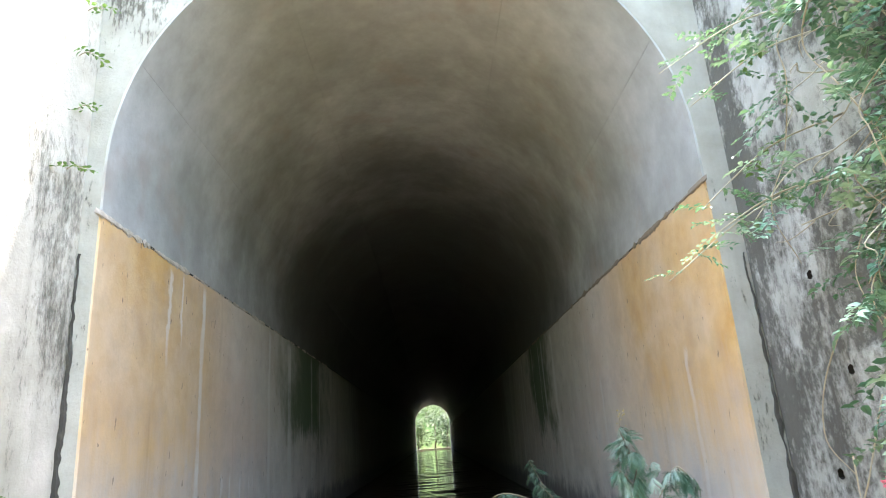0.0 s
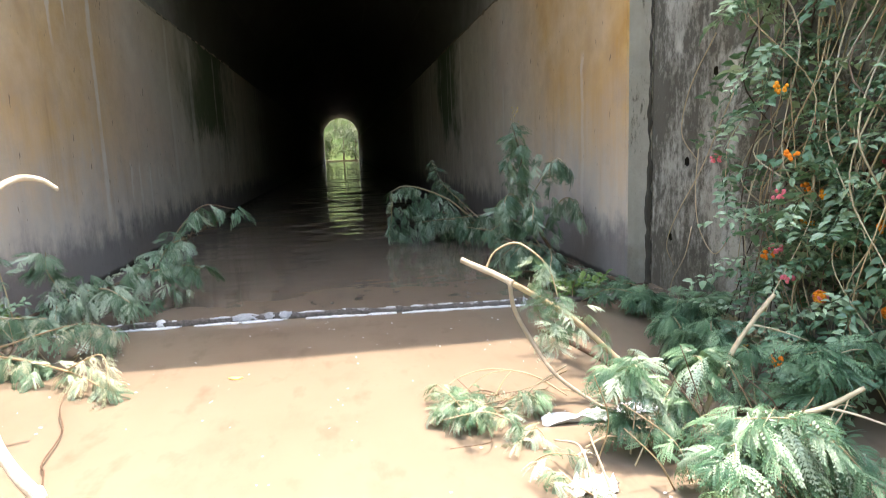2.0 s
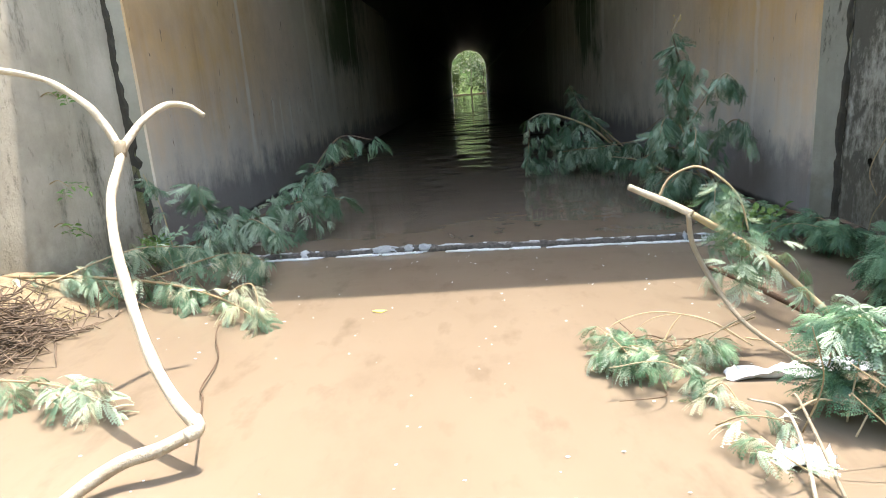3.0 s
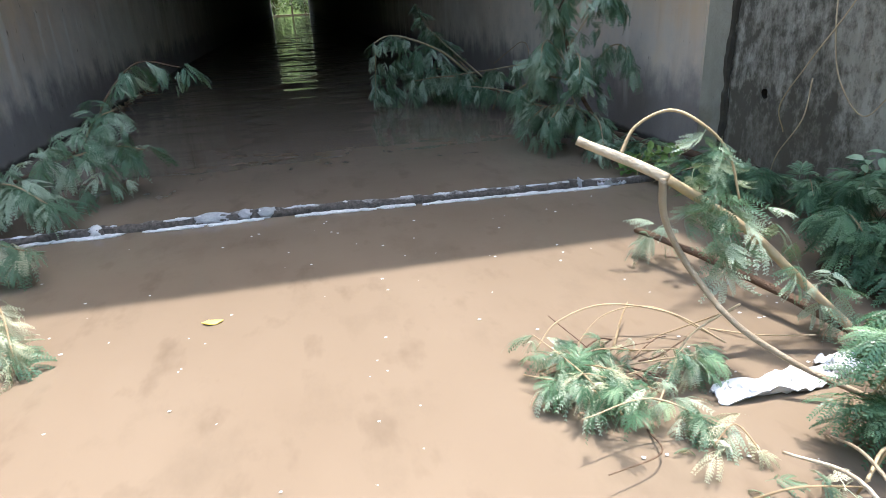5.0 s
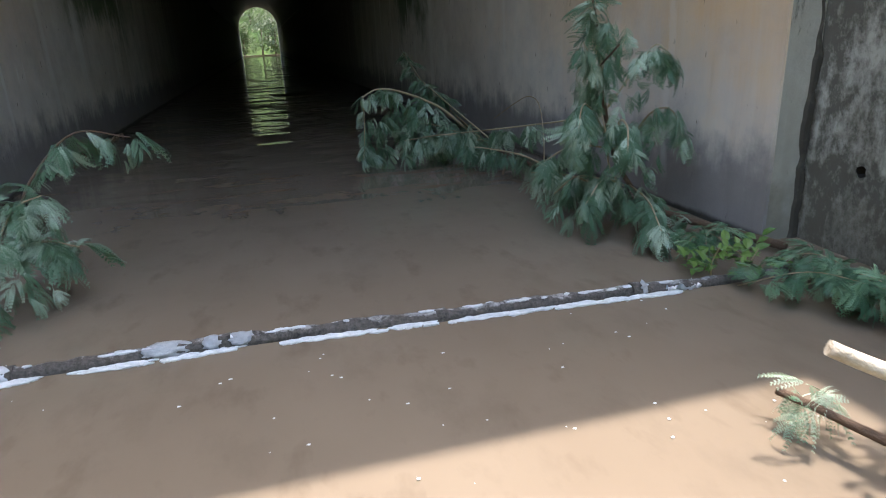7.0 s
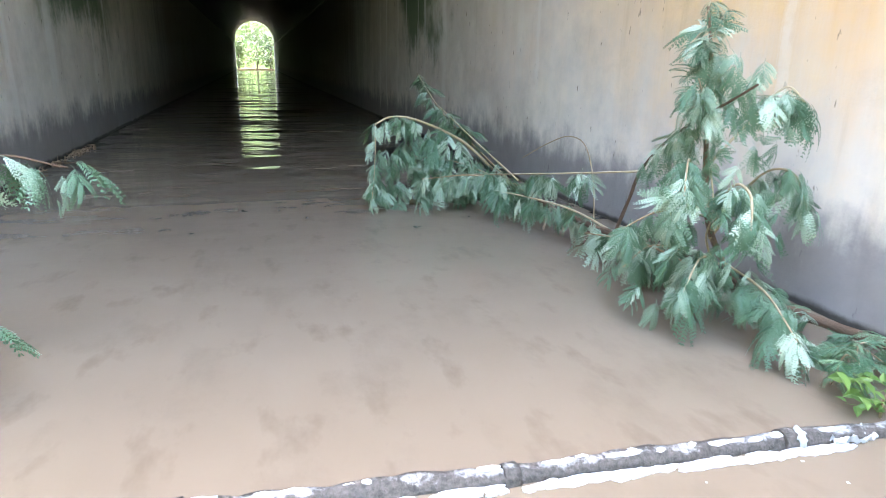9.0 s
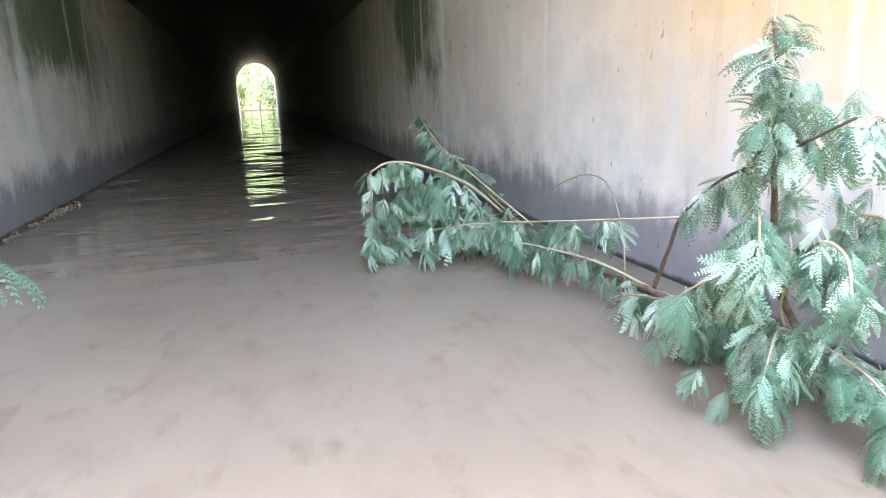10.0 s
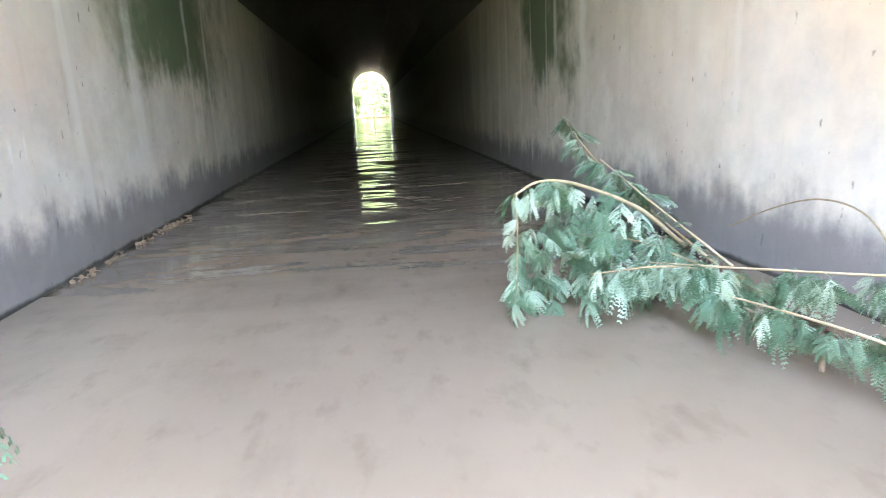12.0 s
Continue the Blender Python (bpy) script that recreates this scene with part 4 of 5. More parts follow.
def left_front_heap():
    rnd = random.Random(24)
    pale = FEATHERS + BLEACHED * 2
    e = thing("leafy_branch", (-2.9, 4.6, 0.0), "sunlit cut branch of feathery leaves on the bank", "branch")
    branch(e, "stem", [(-3.7, 4.5, 0.3), (-3.0, 4.6, 0.22), (-2.4, 4.5, 0.16), (-1.9, 4.2, 0.12), (-1.55, 3.85, 0.1)], 0.014, 0.005, M_TWIG, 36, rnd, meshes=pale, size=(0.6, 1.0), start=0.05, lift=0.15)
    branch(e, "twig", [(-3.3, 4.4, 0.25), (-2.9, 4.95, 0.35), (-2.4, 5.1, 0.3)], 0.008, 0.004, M_TWIG, 26, rnd, meshes=pale, size=(0.6, 1.0))
    branch(e, "twig", [(-2.6, 4.6, 0.2), (-2.1, 4.9, 0.28), (-1.8, 4.9, 0.2)], 0.008, 0.004, M_TWIG, 24, rnd, meshes=pale, size=(0.6, 1.0))
    branch(e, "twig", [(-1.9, 4.2, 0.14), (-1.6, 4.0, 0.28), (-1.5, 3.8, 0.12)], 0.006, 0.003, M_TWIG, 7, rnd, meshes=BLEACHED, size=(0.6, 0.95), lift=-0.4)
    branch(e, "twig", [(-2.9, 3.1, 0.1), (-2.3, 2.9, 0.14), (-1.95, 2.75, 0.12)], 0.007, 0.003, M_TWIG, 13, rnd, meshes=pale, size=(0.5, 0.8))
    return e


def peeled_pole():
    """White debarked forked limb standing out of the water."""
    e = thing("forked_pole", (-1.26, 2.32, 0.0), "pale debarked forked tree limb standing in muddy water", "limb")
    stem("stem", POLE_A, 0.027, 0.022, M_PEELED, e, "smooth whitish wood", 8, 9)
    stem("fork_arm", POLE_B, 0.023, 0.013, M_PEELED, e, "", 8, 9)
    stem("fork_arm", POLE_C, 0.022, 0.016, M_PEELED, e, "", 8, 9)
    stem("foot", POLE_D, 0.029, 0.024, M_PEELED, e, "", 8, 9)
    stem("knot", [(-1.30, 2.30, 0.16), (-1.262, 2.318, 0.18), (-1.285, 2.345, 0.21)], 0.031, 0.031, M_PEELED, e, "", 4, 9)
    stem("knot", [Vector(POLE_A[-1]) - Vector((0.0, 0.02, 0.03)), Vector(POLE_A[-1]) + Vector((0.0, 0.0, 0.05))], 0.029, 0.028, M_PEELED, e, "", 3, 9)
    stem("vine", [(-1.27, 2.36, 0.2), (-1.40, 2.62, 0.05), (-1.5, 2.88, 0.03), (-1.56, 3.0, 0.03), (-1.62, 3.38, 0.03), (-1.76, 3.7, 0.05), (-1.8, 4.0, 0.1)], 0.006, 0.003, M_BARK, e, "thin brown vine")
    return e


def right_pole():
    """Peeled limb on the right with a curved green shoot and hanging leaves."""
    rnd = random.Random(26)
    e = thing("peeled_limb", (1.8, 3.1, 0.0), "pale peeled limb leaning out of the water with wilted leaves", "limb")
    stem("stem", RP_A, 0.017, 0.019, M_PEELED, e, "cut whitish wood", 7, 9)
    stem("lower_stem", RP_B, 0.016, 0.020, M_TWIG, e, "tan bark stem", 7, 9)
    stem("curved_shoot", RP_C, 0.013, 0.010, M_PEELED, e, "", 8, 8)
    hoop = spline(RP_D, 7)
    bm = bmesh.new()
    tube(bm, hoop, 0.007, 0.004, 6)
    part("hoop_twig", bm, M_TWIG, e, "thin arched twig")
    for _ in range(46):
        at = hoop[rnd.randrange(int(len(hoop) * 0.5), len(hoop))] + Vector((rnd.uniform(-0.03, 0.03), rnd.uniform(-0.03, 0.03), -rnd.uniform(0, 0.34)))
        leaf_at(rnd.choice(WILTED), at, (rnd.uniform(-0.22, 0.22), rnd.uniform(-0.22, 0.22), -1), e, rnd.uniform(0.5, 0.75), rnd)
    low = spline(RP_B, 6)
    for _ in range(22):
        at = low[rnd.randrange(4, len(low) - 6)] + Vector((rnd.uniform(-0.05, 0.08), rnd.uniform(-0.08, 0.06), rnd.uniform(-0.03, 0.08)))
        leaf_at(rnd.choice(WILTED + FEATHERS), at, (rnd.uniform(-0.3, 0.9), rnd.uniform(-0.8, 0.6), rnd.uniform(-0.6, 0.4)), e, rnd.uniform(0.45, 0.8), rnd)
    stem("broken_branch", [(1.46, 4.2, 0.15), (1.58, 3.8, 0.14), (1.68, 3.4, 0.12), (1.77, 3.05, 0.08), (1.95, 2.7, 0.0)], 0.017, 0.024, M_BARK, e, "broken brown bark branch", 6, 9)
    for _ in range(12):
        leaf_at(rnd.choice(WILTED), (1.52 + rnd.uniform(-0.1, 0.12), 4.15 + rnd.uniform(-0.12, 0.1), 0.16), (rnd.uniform(-1, 0.3), rnd.uniform(-1, 0.5), rnd.uniform(-0.3, 0.5)), e, rnd.uniform(0.5, 0.8), rnd)
    return e


def leaf_heap(at, spread, count, seed, label, size=(0.6, 1.0), height=0.2, stems=3, meshes=None):
    rnd = random.Random(seed)
    e = thing("leaf_heap", (at[0], at[1], 0.0), label, "branch")
    for k in range(stems):
        a = Vector((at[0] + rnd.uniform(-1, 1) * spread[0], at[1] + rnd.uniform(-1, 1) * spread[1], 0.03))
        b = Vector((at[0] + rnd.uniform(-1, 1) * spread[0], at[1] + rnd.uniform(-1, 1) * spread[1], height * rnd.uniform(0.3, 1)))
        mid = (a + b) / 2 + Vector((rnd.gauss(0, 0.05), rnd.gauss(0, 0.05), height * 0.35))
        branch(e, "twig", [a, mid, b], 0.004, 0.002, M_TWIG, count // stems, rnd, size=size, start=0.1, lift=0.1, meshes=meshes)
    return e


def lantana(ya, yb, stems, heads, seed, label, shoots=(), bare=12):
    """A flowering shrub that hangs over the wing wall and down towards the water."""
    rnd = random.Random(seed)
    e = thing("flowering_shrub", (lerp_line(RIGHT_LINE, (ya + yb) / 2, 0), (ya + yb) / 2, 0.0), label, "shrub", "shrubs over the wing wall")
    lines = []
    def wander(a, b, bulge, wild):
        """A crooked line from a to b, hanging out from the wall."""
        pts = []
        for q in range(6):
            t = q / 5
            p = a.lerp(b, t) + Vector((-bulge * math.sin(math.pi * t), 0, 0))
            pts.append(p + (Vector((rnd.gauss(0, wild), rnd.gauss(0, wild * 1.6), rnd.gauss(0, wild * 0.6))) if 0 < q < 5 else Vector()))
        return pts
    for k in range(stems):
        y = rnd.uniform(ya, yb)
        x = lerp_line(RIGHT_LINE, y, 0)
        top = Vector((x + 0.05, y, rnd.uniform(0.8, 6.6)))
        low = Vector((x - rnd.uniform(0.15, 0.7), y + rnd.uniform(-0.9, 0.3), max(0.1, top.z - rnd.uniform(0.7, 2.4))))
        lines.append(branch(e, "stem", wander(top, low, rnd.uniform(0.05, 0.35), 0.09), rnd.uniform(0.004, 0.008), 0.003, M_TWIG, 7.5, rnd, size=(0.75, 1.25), start=0.02, lift=0.0, meshes=OVALS))
    for k in range(stems * 4 // 5):
        y = rnd.uniform(ya, yb - 0.15)
        x = lerp_line(RIGHT_LINE, y, 0)
        z = rnd.uniform(1.2, 4.2)
        line = spline(wander(Vector((x - 0.05, y, z)), Vector((x - rnd.uniform(0.1, 0.6), y + rnd.uniform(-0.7, 0.5), 0.08)), rnd.uniform(0.1, 0.3), 0.10), 6)
        bm = bmesh.new()
        tube(bm, line, rnd.uniform(0.004, 0.008), 0.003, 6)
        part("vine", bm, rnd.choice((M_VINE, M_VINE, M_TWIG, M_LITTER)), e)
    for tip, root in shoots:
        r, t = Vector(root), Vector(tip)
        branch(e, "shoot", [r, (r + t) / 2 + Vector((0, 0, 0.12)), t], 0.009, 0.004, M_VINE, 3, rnd, size=(0.5, 0.85), start=0.35, meshes=OVALS + FRESH[:1])
    for k in range(bare):
        y = rnd.uniform(ya, yb)
        a = Vector((lerp_line(RIGHT_LINE, y, 0) - rnd.uniform(0.0, 0.2), y, rnd.uniform(2.6, 5.6)))
        b = a + Vector((-rnd.uniform(0.1, 0.5), rnd.uniform(-0.9, 0.9), rnd.uniform(-0.9, 0.7)))
        bm = bmesh.new()
        tube(bm, spline(wander(a, b, 0.15, 0.05), 4), 0.007, 0.003, 5)
        part("bare_twig", bm, M_VINE, e)
    for k in range(heads * 2):
        spots = [q for q in rnd.choice(lines) if q.z < 2.3] or [lines[0][-1]]
        at = rnd.choice(spots) + Vector((-0.15, -0.11, 0.05))
        bm = bmesh.new()
        for _ in range(12):
            ret = bmesh.ops.create_icosphere(bm, subdivisions=1, radius=rnd.uniform(0.009, 0.015))
            d = Vector((rnd.gauss(0, 1), rnd.gauss(0, 1), rnd.gauss(0, 0.5))).normalized() * 0.034
            bmesh.ops.translate(bm, verts=ret["verts"], vec=at + d)
        part("flower_head", bm, M_PINK if k % 4 == 0 else M_ORANGE, e, "pink flower head" if k % 4 == 0 else "orange flower head")
    return e


SHOOTS = (((1.86, 4.5, 2.81), (3.2, 4.2, 3.5)), ((2.2, 4.5, 3.35), (3.2, 4.1, 3.9)), ((2.07, 4.5, 4.55), (3.25, 4.1, 4.9)), ((2.27, 4.5, 4.23), (3.25, 4.0, 4.6)),
          ((2.7, 4.5, 4.9), (3.3, 4.2, 5.2)), ((2.6, 4.5, 3.25), (3.2, 4.3, 3.7)), ((2.1, 4.4, 3.05), (3.2, 4.0, 3.4)), ((2.3, 4.5, 5.4), (3.3, 4.2, 5.8)))

# key lines of the two peeled limbs
POLE_A = [(-1.26, 2.32, 0.19), (-1.42, 2.45, 0.29), (-1.576, 2.6, 0.49), (-1.82, 2.95, 0.95), (-1.88, 3.26, 1.25)]
POLE_B = [(-1.88, 3.26, 1.25), (-1.83, 3.40, 1.38), (-1.75, 3.55, 1.46), (-1.64, 3.58, 1.45), (-1.56, 3.6, 1.39)]
POLE_C = [(-1.88, 3.26, 1.25), (-2.02, 3.35, 1.43), (-2.18, 3.4, 1.56), (-2.37, 3.42, 1.66), (-2.75, 3.45, 1.74)]
POLE_D = [(-1.26, 2.32, 0.17), (-1.40, 2.25, 0.13), (-1.55, 2.2, 0.1), (-1.72, 2.05, 0.02), (-1.8, 1.95, -0.1)]
RP_A = [(0.72, 3.37, 0.875), (0.86, 3.28, 0.81), (0.99, 3.2, 0.745)]
RP_B = [(0.99, 3.2, 0.745), (1.18, 3.22, 0.62), (1.37, 3.22, 0.49), (1.58, 3.14, 0.28), (1.75, 3.03, 0.09), (1.85, 2.95, -0.05)]
RP_C = [(0.97, 3.2, 0.75), (1.0, 3.2, 0.58), (1.08, 3.15, 0.41), (1.17, 2.99, 0.25), (1.33, 2.85, 0.13), (1.5, 2.73, 0.05), (1.7, 2.6, -0.04)]
RP_D = [(0.85, 3.29, 0.82), (0.91, 3.3, 0.92), (1.03, 3.28, 0.97), (1.12, 3.2, 0.92), (1.2, 3.16, 0.82), (1.24, 3.13, 0.66)]

# ---- things ----
fallen_branch()
upright_bush()
left_branch()
left_front_heap()
peeled_pole()
right_pole()
lantana(3.2, 4.05, 22, 10, 31, "leafy shrub hanging from the wall with orange flower heads", SHOOTS)
lantana(2.5, 3.6, 34, 14, 32, "dense vine-hung shrub with orange and pink flower heads")
lantana(1.5, 2.7, 32, 8, 33, "leafy flowering shrub with long bare vines above the bank")
leaf_heap((0.78, 3.05), (0.36, 0.34), 84, 41, "wilted feathery twigs half sunk in muddy water", (0.4, 0.7), 0.17, 7, WILTED * 2 + GREEN + BLEACHED)
leaf_heap((1.0, 2.35), (0.2, 0.3), 12, 42, "pale dead leaves and twigs in the water", (0.5, 0.8), 0.15, 3, BLEACHED + FEATHERS[:2])
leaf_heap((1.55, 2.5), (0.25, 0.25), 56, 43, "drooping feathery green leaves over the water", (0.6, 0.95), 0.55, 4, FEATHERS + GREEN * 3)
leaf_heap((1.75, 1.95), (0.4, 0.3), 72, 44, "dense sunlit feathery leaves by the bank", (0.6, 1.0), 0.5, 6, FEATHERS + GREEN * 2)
# wall-foot heaps, their shade carried by the darker GREEN leaves
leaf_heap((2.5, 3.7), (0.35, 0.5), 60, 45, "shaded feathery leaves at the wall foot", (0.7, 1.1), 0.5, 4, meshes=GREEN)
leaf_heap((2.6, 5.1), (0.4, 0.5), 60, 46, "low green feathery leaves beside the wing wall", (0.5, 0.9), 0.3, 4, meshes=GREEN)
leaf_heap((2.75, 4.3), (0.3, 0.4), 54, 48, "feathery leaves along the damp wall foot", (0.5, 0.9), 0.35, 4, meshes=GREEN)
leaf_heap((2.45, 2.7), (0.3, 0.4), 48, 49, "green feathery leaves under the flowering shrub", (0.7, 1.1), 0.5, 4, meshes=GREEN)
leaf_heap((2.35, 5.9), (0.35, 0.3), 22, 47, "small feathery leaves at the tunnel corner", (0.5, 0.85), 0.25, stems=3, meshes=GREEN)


e = thing("dry_twig", (1.2, 3.3, 0.0), "thin pale dry twigs arching over the water", "twig")
stem("stem", [(1.32, 3.2, 0.02), (1.15, 3.35, 0.11), (0.9, 3.45, 0.14), (0.68, 3.42, 0.11), (0.56, 3.35, 0.04)], 0.0045, 0.003, M_TWIG, e)
stem("stem", [(1.3, 3.28, 0.02), (1.1, 3.4, 0.12), (0.85, 3.36, 0.14), (0.66, 3.25, 0.05)], 0.0035, 0.002, M_TWIG, e)
stem("stem", [(1.28, 3.1, 0.25), (1.1, 3.12, 0.14), (0.95, 3.0, 0.08), (0.8, 2.85, 0.03)], 0.005, 0.003, M_TWIG, e)
stem("stem", [(1.3, 3.15, 0.2), (1.18, 3.25, 0.1), (1.02, 3.3, 0.03)], 0.004, 0.002, M_TWIG, e)
e = thing("dry_twig", (1.05, 2.3, 0.0), "bleached dead twigs standing in the shallow water", "twig")
stem("stem", [(1.0, 1.95, 0.0), (1.03, 2.1, 0.1), (1.05, 2.3, 0.16), (1.0, 2.5, 0.1)], 0.008, 0.005, M_PEELED, e)
stem("stem", [(1.1, 1.95, 0.0), (1.1, 2.15, 0.12), (1.12, 2.35, 0.18), (1.2, 2.55, 0.08)], 0.007, 0.004, M_PEELED, e)
stem("stem", [(1.08, 2.3, 0.15), (1.25, 2.4, 0.14), (1.45, 2.42, 0.05)], 0.005, 0.003, M_TWIG, e)


def twig_tangle(at, spread, count, height, seed, label):
    """Thin bare twigs, each bent its own way, rising from the water."""
    rnd = random.Random(seed)
    e = thing("dry_twig", (at[0], at[1], 0.0), label, "twig")
    for _ in range(count):
        a = Vector((at[0] + rnd.gauss(0, spread), at[1] + rnd.gauss(0, spread), 0.0))
        d = Vector((rnd.gauss(-0.1, 1), rnd.gauss(0, 1), 0)).normalized() * rnd.uniform(0.15, 0.4)
        mid = a + d * 0.5 + Vector((rnd.gauss(0, 0.05), rnd.gauss(0, 0.05), height * rnd.uniform(0.3, 0.6)))
        stem("stem", [a, mid, a + d + Vector((0, 0, height * rnd.uniform(0.5, 1.2)))], rnd.uniform(0.003, 0.006), 0.002, rnd.choice((M_TWIG, M_BARK)), e)
    return e


twig_tangle((0.9, 3.2), 0.16, 12, 0.1, 141, "tangle of thin dry twigs over sunlit muddy water")
twig_tangle((1.75, 2.3), 0.25, 14, 0.5, 142, "pale bare twigs among feathery leaves by the bank")
twig_tangle((-2.5, 4.7), 0.3, 14, 0.3, 143, "thin bare twigs among wilted leaves on the bank")


def small_plant(at, seed, meshes, label, count=8, size=(0.7, 1.0)):
    rnd = random.Random(seed)
    e = thing("small_plant", at, label, "plant")
    branch(e, "stem", [at, Vector(at) + Vector((0.0, 0.0, 0.1)), Vector(at) + Vector((0.02, -0.03, 0.2))], 0.006, 0.003, M_TWIG, count, rnd, size=size, start=0.0, meshes=meshes, lift=0.3)
    return e


small_plant((2.25, 5.6, 0.0), 61, FRESH, "fresh yellow-green leafy weed by the pipe", 3)
small_plant((2.45, 5.5, 0.0), 62, FRESH, "fresh yellow-green leafy weed beside fallen twigs", 2)
small_plant((-2.95, 5.4, 0.1), 63, FRESH + OVALS[:1], "small green weed under the tunnel corner", 9, (0.5, 0.8))
small_plant((-3.05, 5.6, 0.05), 64, FRESH + OVALS[:1], "small green weed against the concrete", 9, (0.5, 0.8))


for pts, text in (([(1.72, 2.5, -0.02), (1.92, 2.52, 0.40), (2.06, 2.54, 0.59), (2.18, 2.53, 0.745)], "pale dead stick leaning up against the shrub"),
                  ([(1.66, 2.0, 0.0), (1.70, 1.93, 0.31), (1.78, 1.92, 0.375), (1.96, 1.9, 0.42), (2.13, 1.89, 0.49)], "bent pale dead stick among the feathery leaves")):
    e = thing("dead_stick", pts[0], text, "stick", "dead sticks under the shrub")
    stem("stem", pts, 0.015, 0.010, M_VINE, e)
    stem("side_twig", [Vector(pts[-2]), Vector(pts[-2]) + Vector((0.1, -0.05, -0.02)), Vector(pts[-2]) + Vector((0.26, -0.1, -0.08))], 0.006, 0.003, M_VINE, e)


# ---- water-edge pipe ----
def pipe_weir():
    rnd = random.Random(71)
    e = thing("pipe", (0.0, 5.65, 0.0), "dark crusted pipe lying across the muddy water", "pipe")
    cuts = [(-2.9, 5.70), (-1.68, 5.70), (-0.66, 5.70), (0.5, 5.62), (1.68, 5.545), (2.7, 5.47)]
    for (x0, y0), (x1, y1) in zip(cuts, cuts[1:]):
        bm = bmesh.new()
        n = 40
        line = [Vector((x0 + 0.006 + (x1 - x0 - 0.012) * k / n, y0 + (y1 - y0) * k / n, 0.008 + 0.006 * noise.noise(Vector((x0 + k * 0.3, 0, 0))))) for k in range(n + 1)]
        tube(bm, line, 0.042, 0.042, 12, 0.45)
        part("pipe_length", bm, M_CAKED, e)
    for x, y in cuts[1:-1]:
        bm = bmesh.new()
        tube(bm, [Vector((x - 0.03, y, 0.01)), Vector((x + 0.03, y, 0.01))], 0.052, 0.052, 10, 0.3)
        part("collar", bm, M_CAKED, e)
    # pale scum on its top and a foam line at its lee
    bm = bmesh.new()
    for _ in range(620):
        x = rnd.uniform(-2.6, 1.9)
        if noise.noise(Vector((x * 3.1, 0, 8))) < rnd.uniform(-0.35, 0.15):
            continue
        y = 5.70 - max(0, x + 0.66) * 0.067
        top = rnd.random() < 0.12
        ret = bmesh.ops.create_icosphere(bm, subdivisions=1, radius=1)
        sx, sy, sz = rnd.uniform(0.02, 0.07), rnd.uniform(0.008, 0.02), rnd.uniform(0.004, 0.012)
        c = Vector((x, y + rnd.uniform(-0.012, 0.012), 0.048)) if top else Vector((x, y - 0.06 + rnd.uniform(-0.03, 0.012), 0.004))
        for v in ret["verts"]:
            v.co = Vector((v.co.x * sx, v.co.y * sy, v.co.z * sz)) * (1 + 0.4 * noise.noise(v.co * 3 + c * 9)) + c
    tagged(part("foam_line", bm, M_CRUST, e, "whitish foam and crust"), kind="stuff")
    for x0, w in ((-0.95, 0.22), (-0.72, 0.1), (-0.58, 0.12), (-1.7, 0.08), (1.72, 0.05)):
        bm = bmesh.new()
        bmesh.ops.create_icosphere(bm, subdivisions=3, radius=1)
        for v in bm.verts:
            v.co = Vector((v.co.x * w * 0.6, v.co.y * 0.045, v.co.z * 0.045)) * (1 + 0.4 * noise.noise(v.co * 2.5 + Vector((x0, 0, 0))) + 0.35 * noise.noise(v.co * 7 + Vector((x0, 4, 0))))
            v.co += Vector((x0, 5.69 - max(0, x0 + 0.66) * 0.067, 0.02))
        shade_smooth(part("rag", bm, M_CRUST, e, "pale wet scrap wrapped on the pipe"))
    return e


pipe_weir()


def film_scrap(at, sx, sy, seed, label):
    """A crumpled sheet of plastic with a little thickness."""
    rnd = random.Random(seed)
    bm = bmesh.new()
    n = 18
    top, low = [], []
    for i in range(n + 1):
        for j in range(n + 1):
            u, v = i / n - 0.5, j / n - 0.5
            edge = 1 + 0.25 * noise.noise(Vector((u * 4, v * 4, seed)))
            z = 0.008 + 0.06 * abs(noise.noise(Vector((u * 9, v * 5, seed + 3)))) + 0.035 * noise.noise(Vector((u * 3, v * 2, seed + 9)))
            p = Vector((at[0] + u * sx * edge, at[1] + v * sy * edge * (1 - 1.2 * u * u), max(0.006, z)))
            top.append(bm.verts.new(p))
            low.append(bm.verts.new(p - Vector((0, 0, 0.004))))
    for i in range(n):
        for j in range(n):
            k = i * (n + 1) + j
            bm.faces.new((top[k], top[k + n + 1], top[k + n + 2], top[k + 1])).smooth = True
            bm.faces.new((low[k + 1], low[k + n + 2], low[k + n + 1], low[k]))
    return tagged(part("plastic_scrap", bm, M_PLASTIC), label, "litter")


film_scrap((1.32, 2.90), 0.5, 0.12, 81, "crumpled white plastic sheet floating in muddy water")
film_scrap((1.72, 2.95), 0.34, 0.12, 82, "crumpled white plastic sheet floating by the limb")
film_scrap((1.97, 5.5), 0.22, 0.09, 83, "small pale plastic scrap beside the pipe")
film_scrap((1.08, 2.2), 0.2, 0.14, 84, "white plastic scrap among dead twigs")


def yellow_leaf(at, seed):
    bm = bmesh.new()
    pts = [(0, 0), (0.03, 0.022), (0.065, 0.024), (0.1, 0.0), (0.065, -0.024), (0.03, -0.022)]
    up = [bm.verts.new((at[0] + x, at[1] + y, 0.010 + 0.004 * math.sin(seed + x * 60))) for x, y in pts]
    lo = [bm.verts.new(v.co - Vector((0, 0, 0.004))) for v in up]
    bm.faces.new(up)
    bm.faces.new(list(reversed(lo)))
    for k in range(6):
        bm.faces.new((up[k], lo[k], lo[(k + 1) % 6], up[(k + 1) % 6]))
    return tagged(part("floating_leaf", bm, M_YELLOW), "yellow fallen leaf floating on muddy water", "leaf")


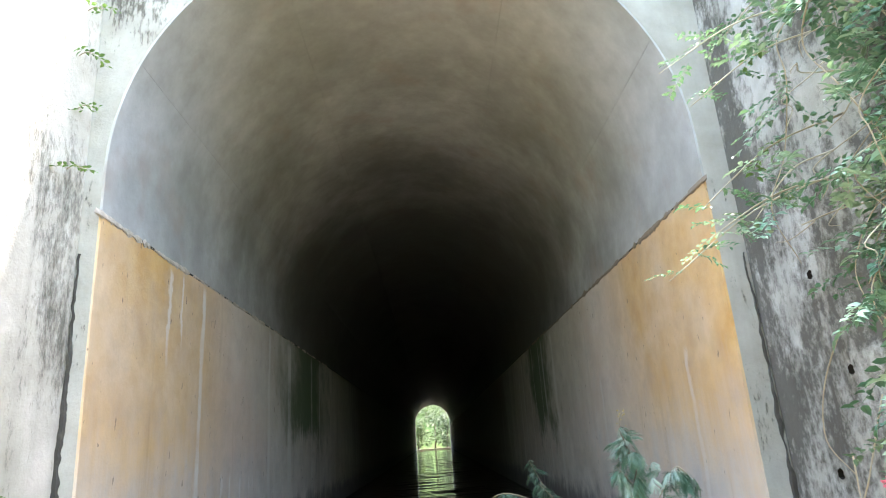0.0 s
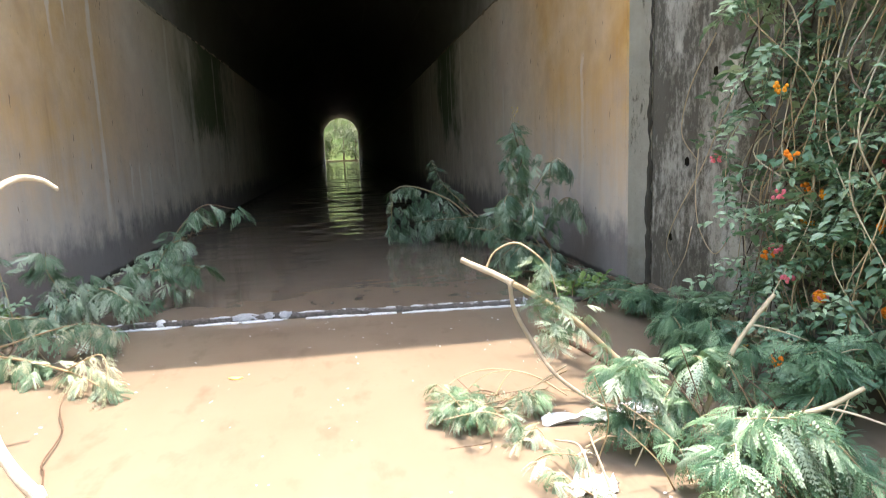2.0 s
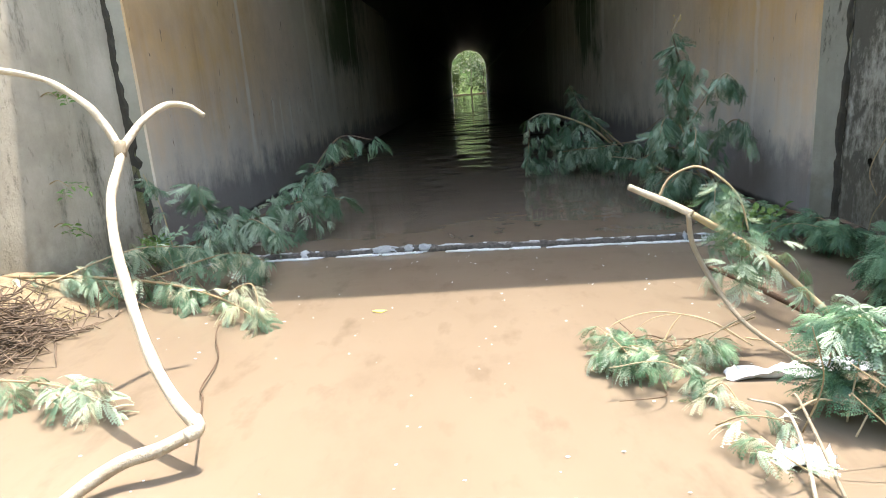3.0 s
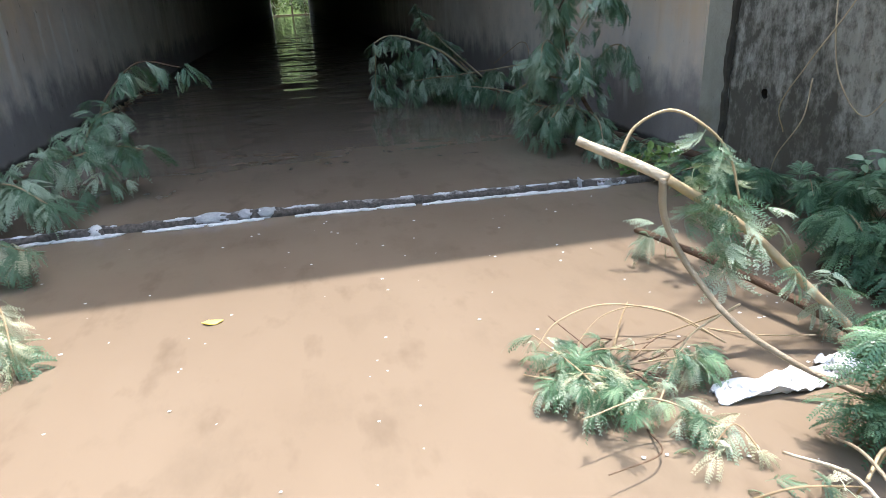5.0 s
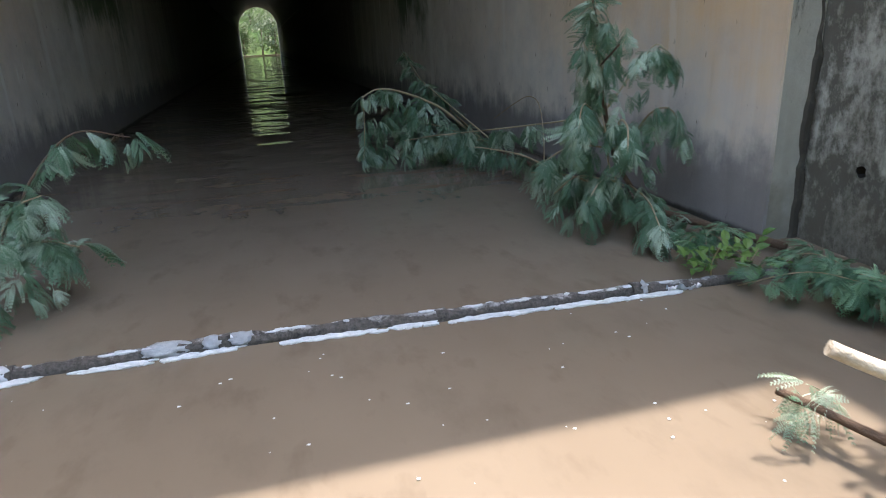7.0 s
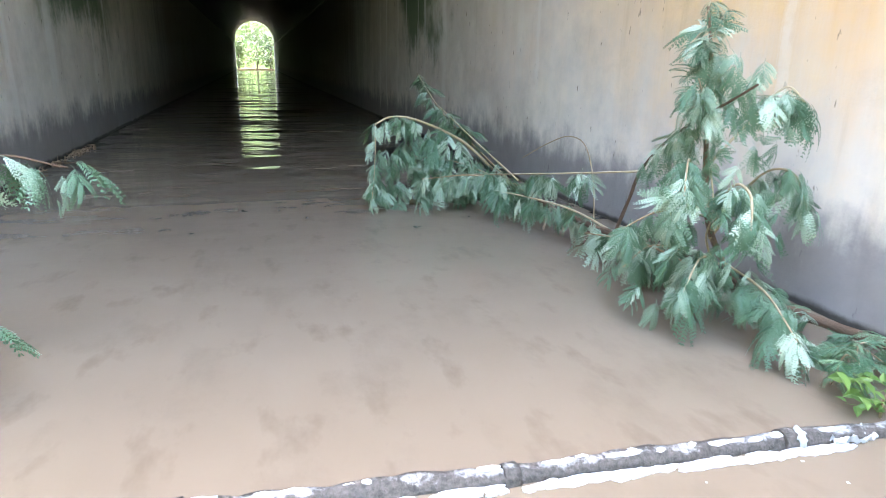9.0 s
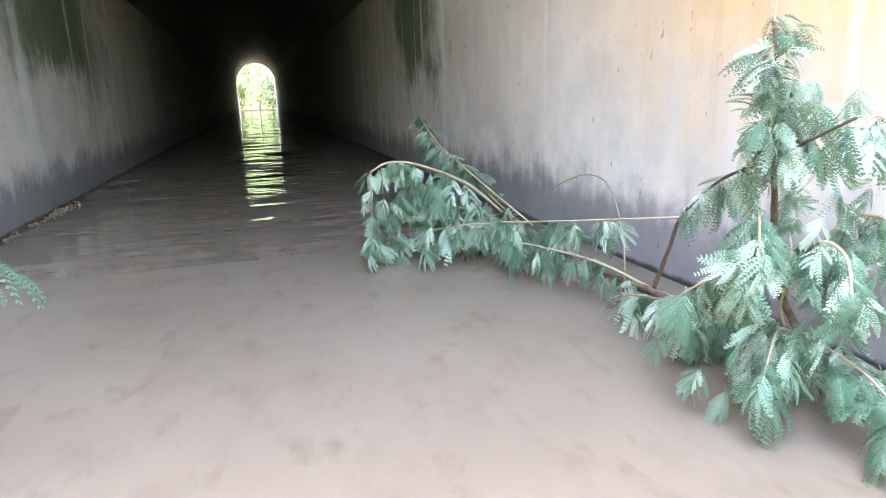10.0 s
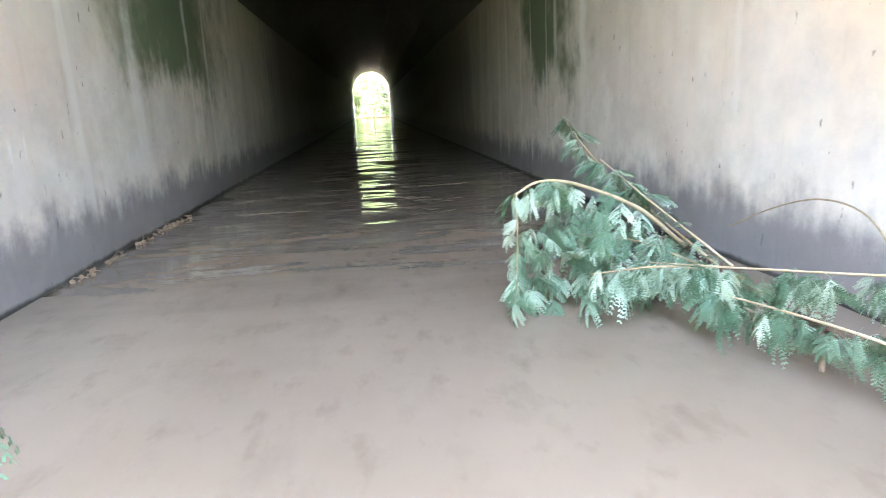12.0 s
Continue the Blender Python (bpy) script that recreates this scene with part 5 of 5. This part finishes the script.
yellow_leaf((-0.83, 4.09), 1)
yellow_leaf((0.15, 2.0), 2)

# floating flecks
bm = bmesh.new()
rnd = random.Random(91)
for _ in range(130):
    x, y = rnd.uniform(-2.2, 1.8), rnd.uniform(1.8, 5.5)
    r = rnd.uniform(0.003, 0.011)
    vs = [bm.verts.new((x + r * rnd.uniform(0.6, 1.3) * math.cos(k * 1.05), y + r * 0.7 * math.sin(k * 1.05), 0.006)) for k in range(6)]
    bm.faces.new(vs)
tagged(part("floating_flecks", bm, M_CRUST), "pale specks of foam drifting on the water", "foam", kind="stuff")

# litter of twigs on the left bank
bm = bmesh.new()
for _ in range(900):
    c = Vector((rnd.gauss(-3.3, 0.22), rnd.gauss(3.7, 0.3), 0.0))
    c.z = max(0.02, ground_height(c.x, c.y)) + rnd.uniform(0.0, 0.22) * math.exp(-((c.x + 3.3) ** 2 + (c.y - 3.7) ** 2) * 8)
    d = Vector((rnd.gauss(0, 1), rnd.gauss(0, 1), rnd.gauss(0, 0.35))).normalized() * rnd.uniform(0.04, 0.16)
    tube(bm, [c - d, c, c + d], rnd.uniform(0.003, 0.007), 0.003, 5)
tagged(part("twig_litter", bm, M_LITTER), "heap of broken brown twigs on the bank", "debris", kind="stuff")


# plants rooted in the left wing wall
for k, (y, z) in enumerate(((5.85, 6.5), (5.8, 5.9), (5.85, 5.3), (5.8, 4.6), (5.1, 0.9), (5.05, 0.55), (5.2, 1.6))):
    x = lerp_line(LEFT_LINE, y, 0)
    rr = random.Random(100 + k)
    e = thing("wall_plant", (x + 0.02, y, z), "pale green weed rooted in the sunlit wall", "plant", "weeds on the wing wall")
    branch(e, "stem", [(x - 0.03, y, z), (x + 0.08, y - 0.02, z + 0.04), (x + 0.18, y - 0.05, z - 0.01)], 0.006, 0.003, M_TWIG, 1.2, rr, size=(0.6, 0.9), meshes=FRESH, lift=0.1)


# ---- beyond the far mouth ----
def tree(at, height, width, seed):
    rnd = random.Random(seed)
    e = thing("tree", at, "sunlit green tree beyond the far tunnel mouth", "tree", "trees beyond the tunnel")
    base = Vector(at)
    stem("trunk", [base, base + Vector((0.1, 0, height * 0.3)), base + Vector((0.3, 0.1, height * 0.7))], 0.22, 0.08, M_BARK, e)
    vs, fs = [], []
    for _ in range(60):
        c = base + Vector((rnd.gauss(0, width * 0.45), rnd.gauss(0, width * 0.4), height * rnd.uniform(0.12, 1.0)))
        for _ in range(40):
            p = c + Vector((rnd.gauss(0, 0.4), rnd.gauss(0, 0.4), rnd.gauss(0, 0.35)))
            u = Vector((rnd.gauss(0, 1), rnd.gauss(0, 1), rnd.gauss(0, 0.6))).normalized() * rnd.uniform(0.1, 0.22)
            w = u.orthogonal() * 0.5
            i = len(vs)
            vs.extend((p - u, p + w, p + u, p - w))
            fs.append((i, i + 1, i + 2, i + 3))
    me = bpy.data.meshes.new("crown")
    me.from_pydata(vs, [], fs)
    me.materials.append(M_FAR)
    ob = new("crown", me)
    ob.parent = e
    ob.matrix_parent_inverse = Matrix.Translation(-base)


for k, (x, y, h, w) in enumerate(((-3.2, 133, 6, 2.4), (2.6, 131, 7, 2.6), (0.2, 138, 9, 3.2), (-5.5, 140, 11, 3.2), (5.2, 140, 11, 3.2), (-1.5, 150, 14, 4.5), (3.0, 150, 13, 4.5), (6.5, 129, 6, 2.0), (-7, 130, 6, 2.0))):
    tree((x, y, max(-0.2, ground_height(x, y)) - 0.05), h, w, 200 + k)


# thin dry vines looping in front of the wing wall
for k, pts in enumerate(([(3.16, 4.9, 1.5), (3.05, 4.75, 1.1), (3.0, 4.6, 0.8), (3.02, 4.4, 0.6), (3.1, 4.3, 0.75)],
                         [(3.15, 4.4, 1.9), (2.95, 4.5, 1.3), (2.85, 4.7, 0.9), (2.9, 4.95, 0.6), (3.0, 5.0, 0.4)],
                         [(3.17, 4.7, 2.4), (3.1, 4.95, 2.0), (3.08, 5.05, 1.6), (3.12, 4.85, 1.35)],
                         [(3.17, 5.0, 0.75), (3.05, 4.9, 0.5), (3.0, 5.02, 0.25), (3.02, 5.1, 0.06)])):
    e = thing("dry_vine", pts[-1], "thin dry grey vine hanging on the mossy wall", "vine", "dry vines on the wall")
    stem("stem", pts, 0.006, 0.004, M_TWIG, e)

# clods and twigs caught along the foot of the tunnel wall
bm = bmesh.new()
for _ in range(70):
    y = rnd.choice((12.4, 13.2, 15.0, 15.2, 14.2)) + rnd.gauss(0, 0.35)
    c = Vector((XL + 0.05 + abs(rnd.gauss(0, 0.05)), y, 0.015))
    if rnd.random() < 0.5:
        d = Vector((rnd.gauss(0, 0.4), rnd.gauss(0, 1), rnd.gauss(0, 0.15))).normalized() * rnd.uniform(0.04, 0.14)
        tube(bm, [c - d, c, c + d], 0.006, 0.004, 5)
    else:
        ret = bmesh.ops.create_icosphere(bm, subdivisions=1, radius=rnd.uniform(0.012, 0.035))
        bmesh.ops.translate(bm, verts=ret["verts"], vec=c)
tagged(part("wall_foot_litter", bm, M_BARK), "brown twigs and clods caught along the wall foot", "debris", kind="stuff")
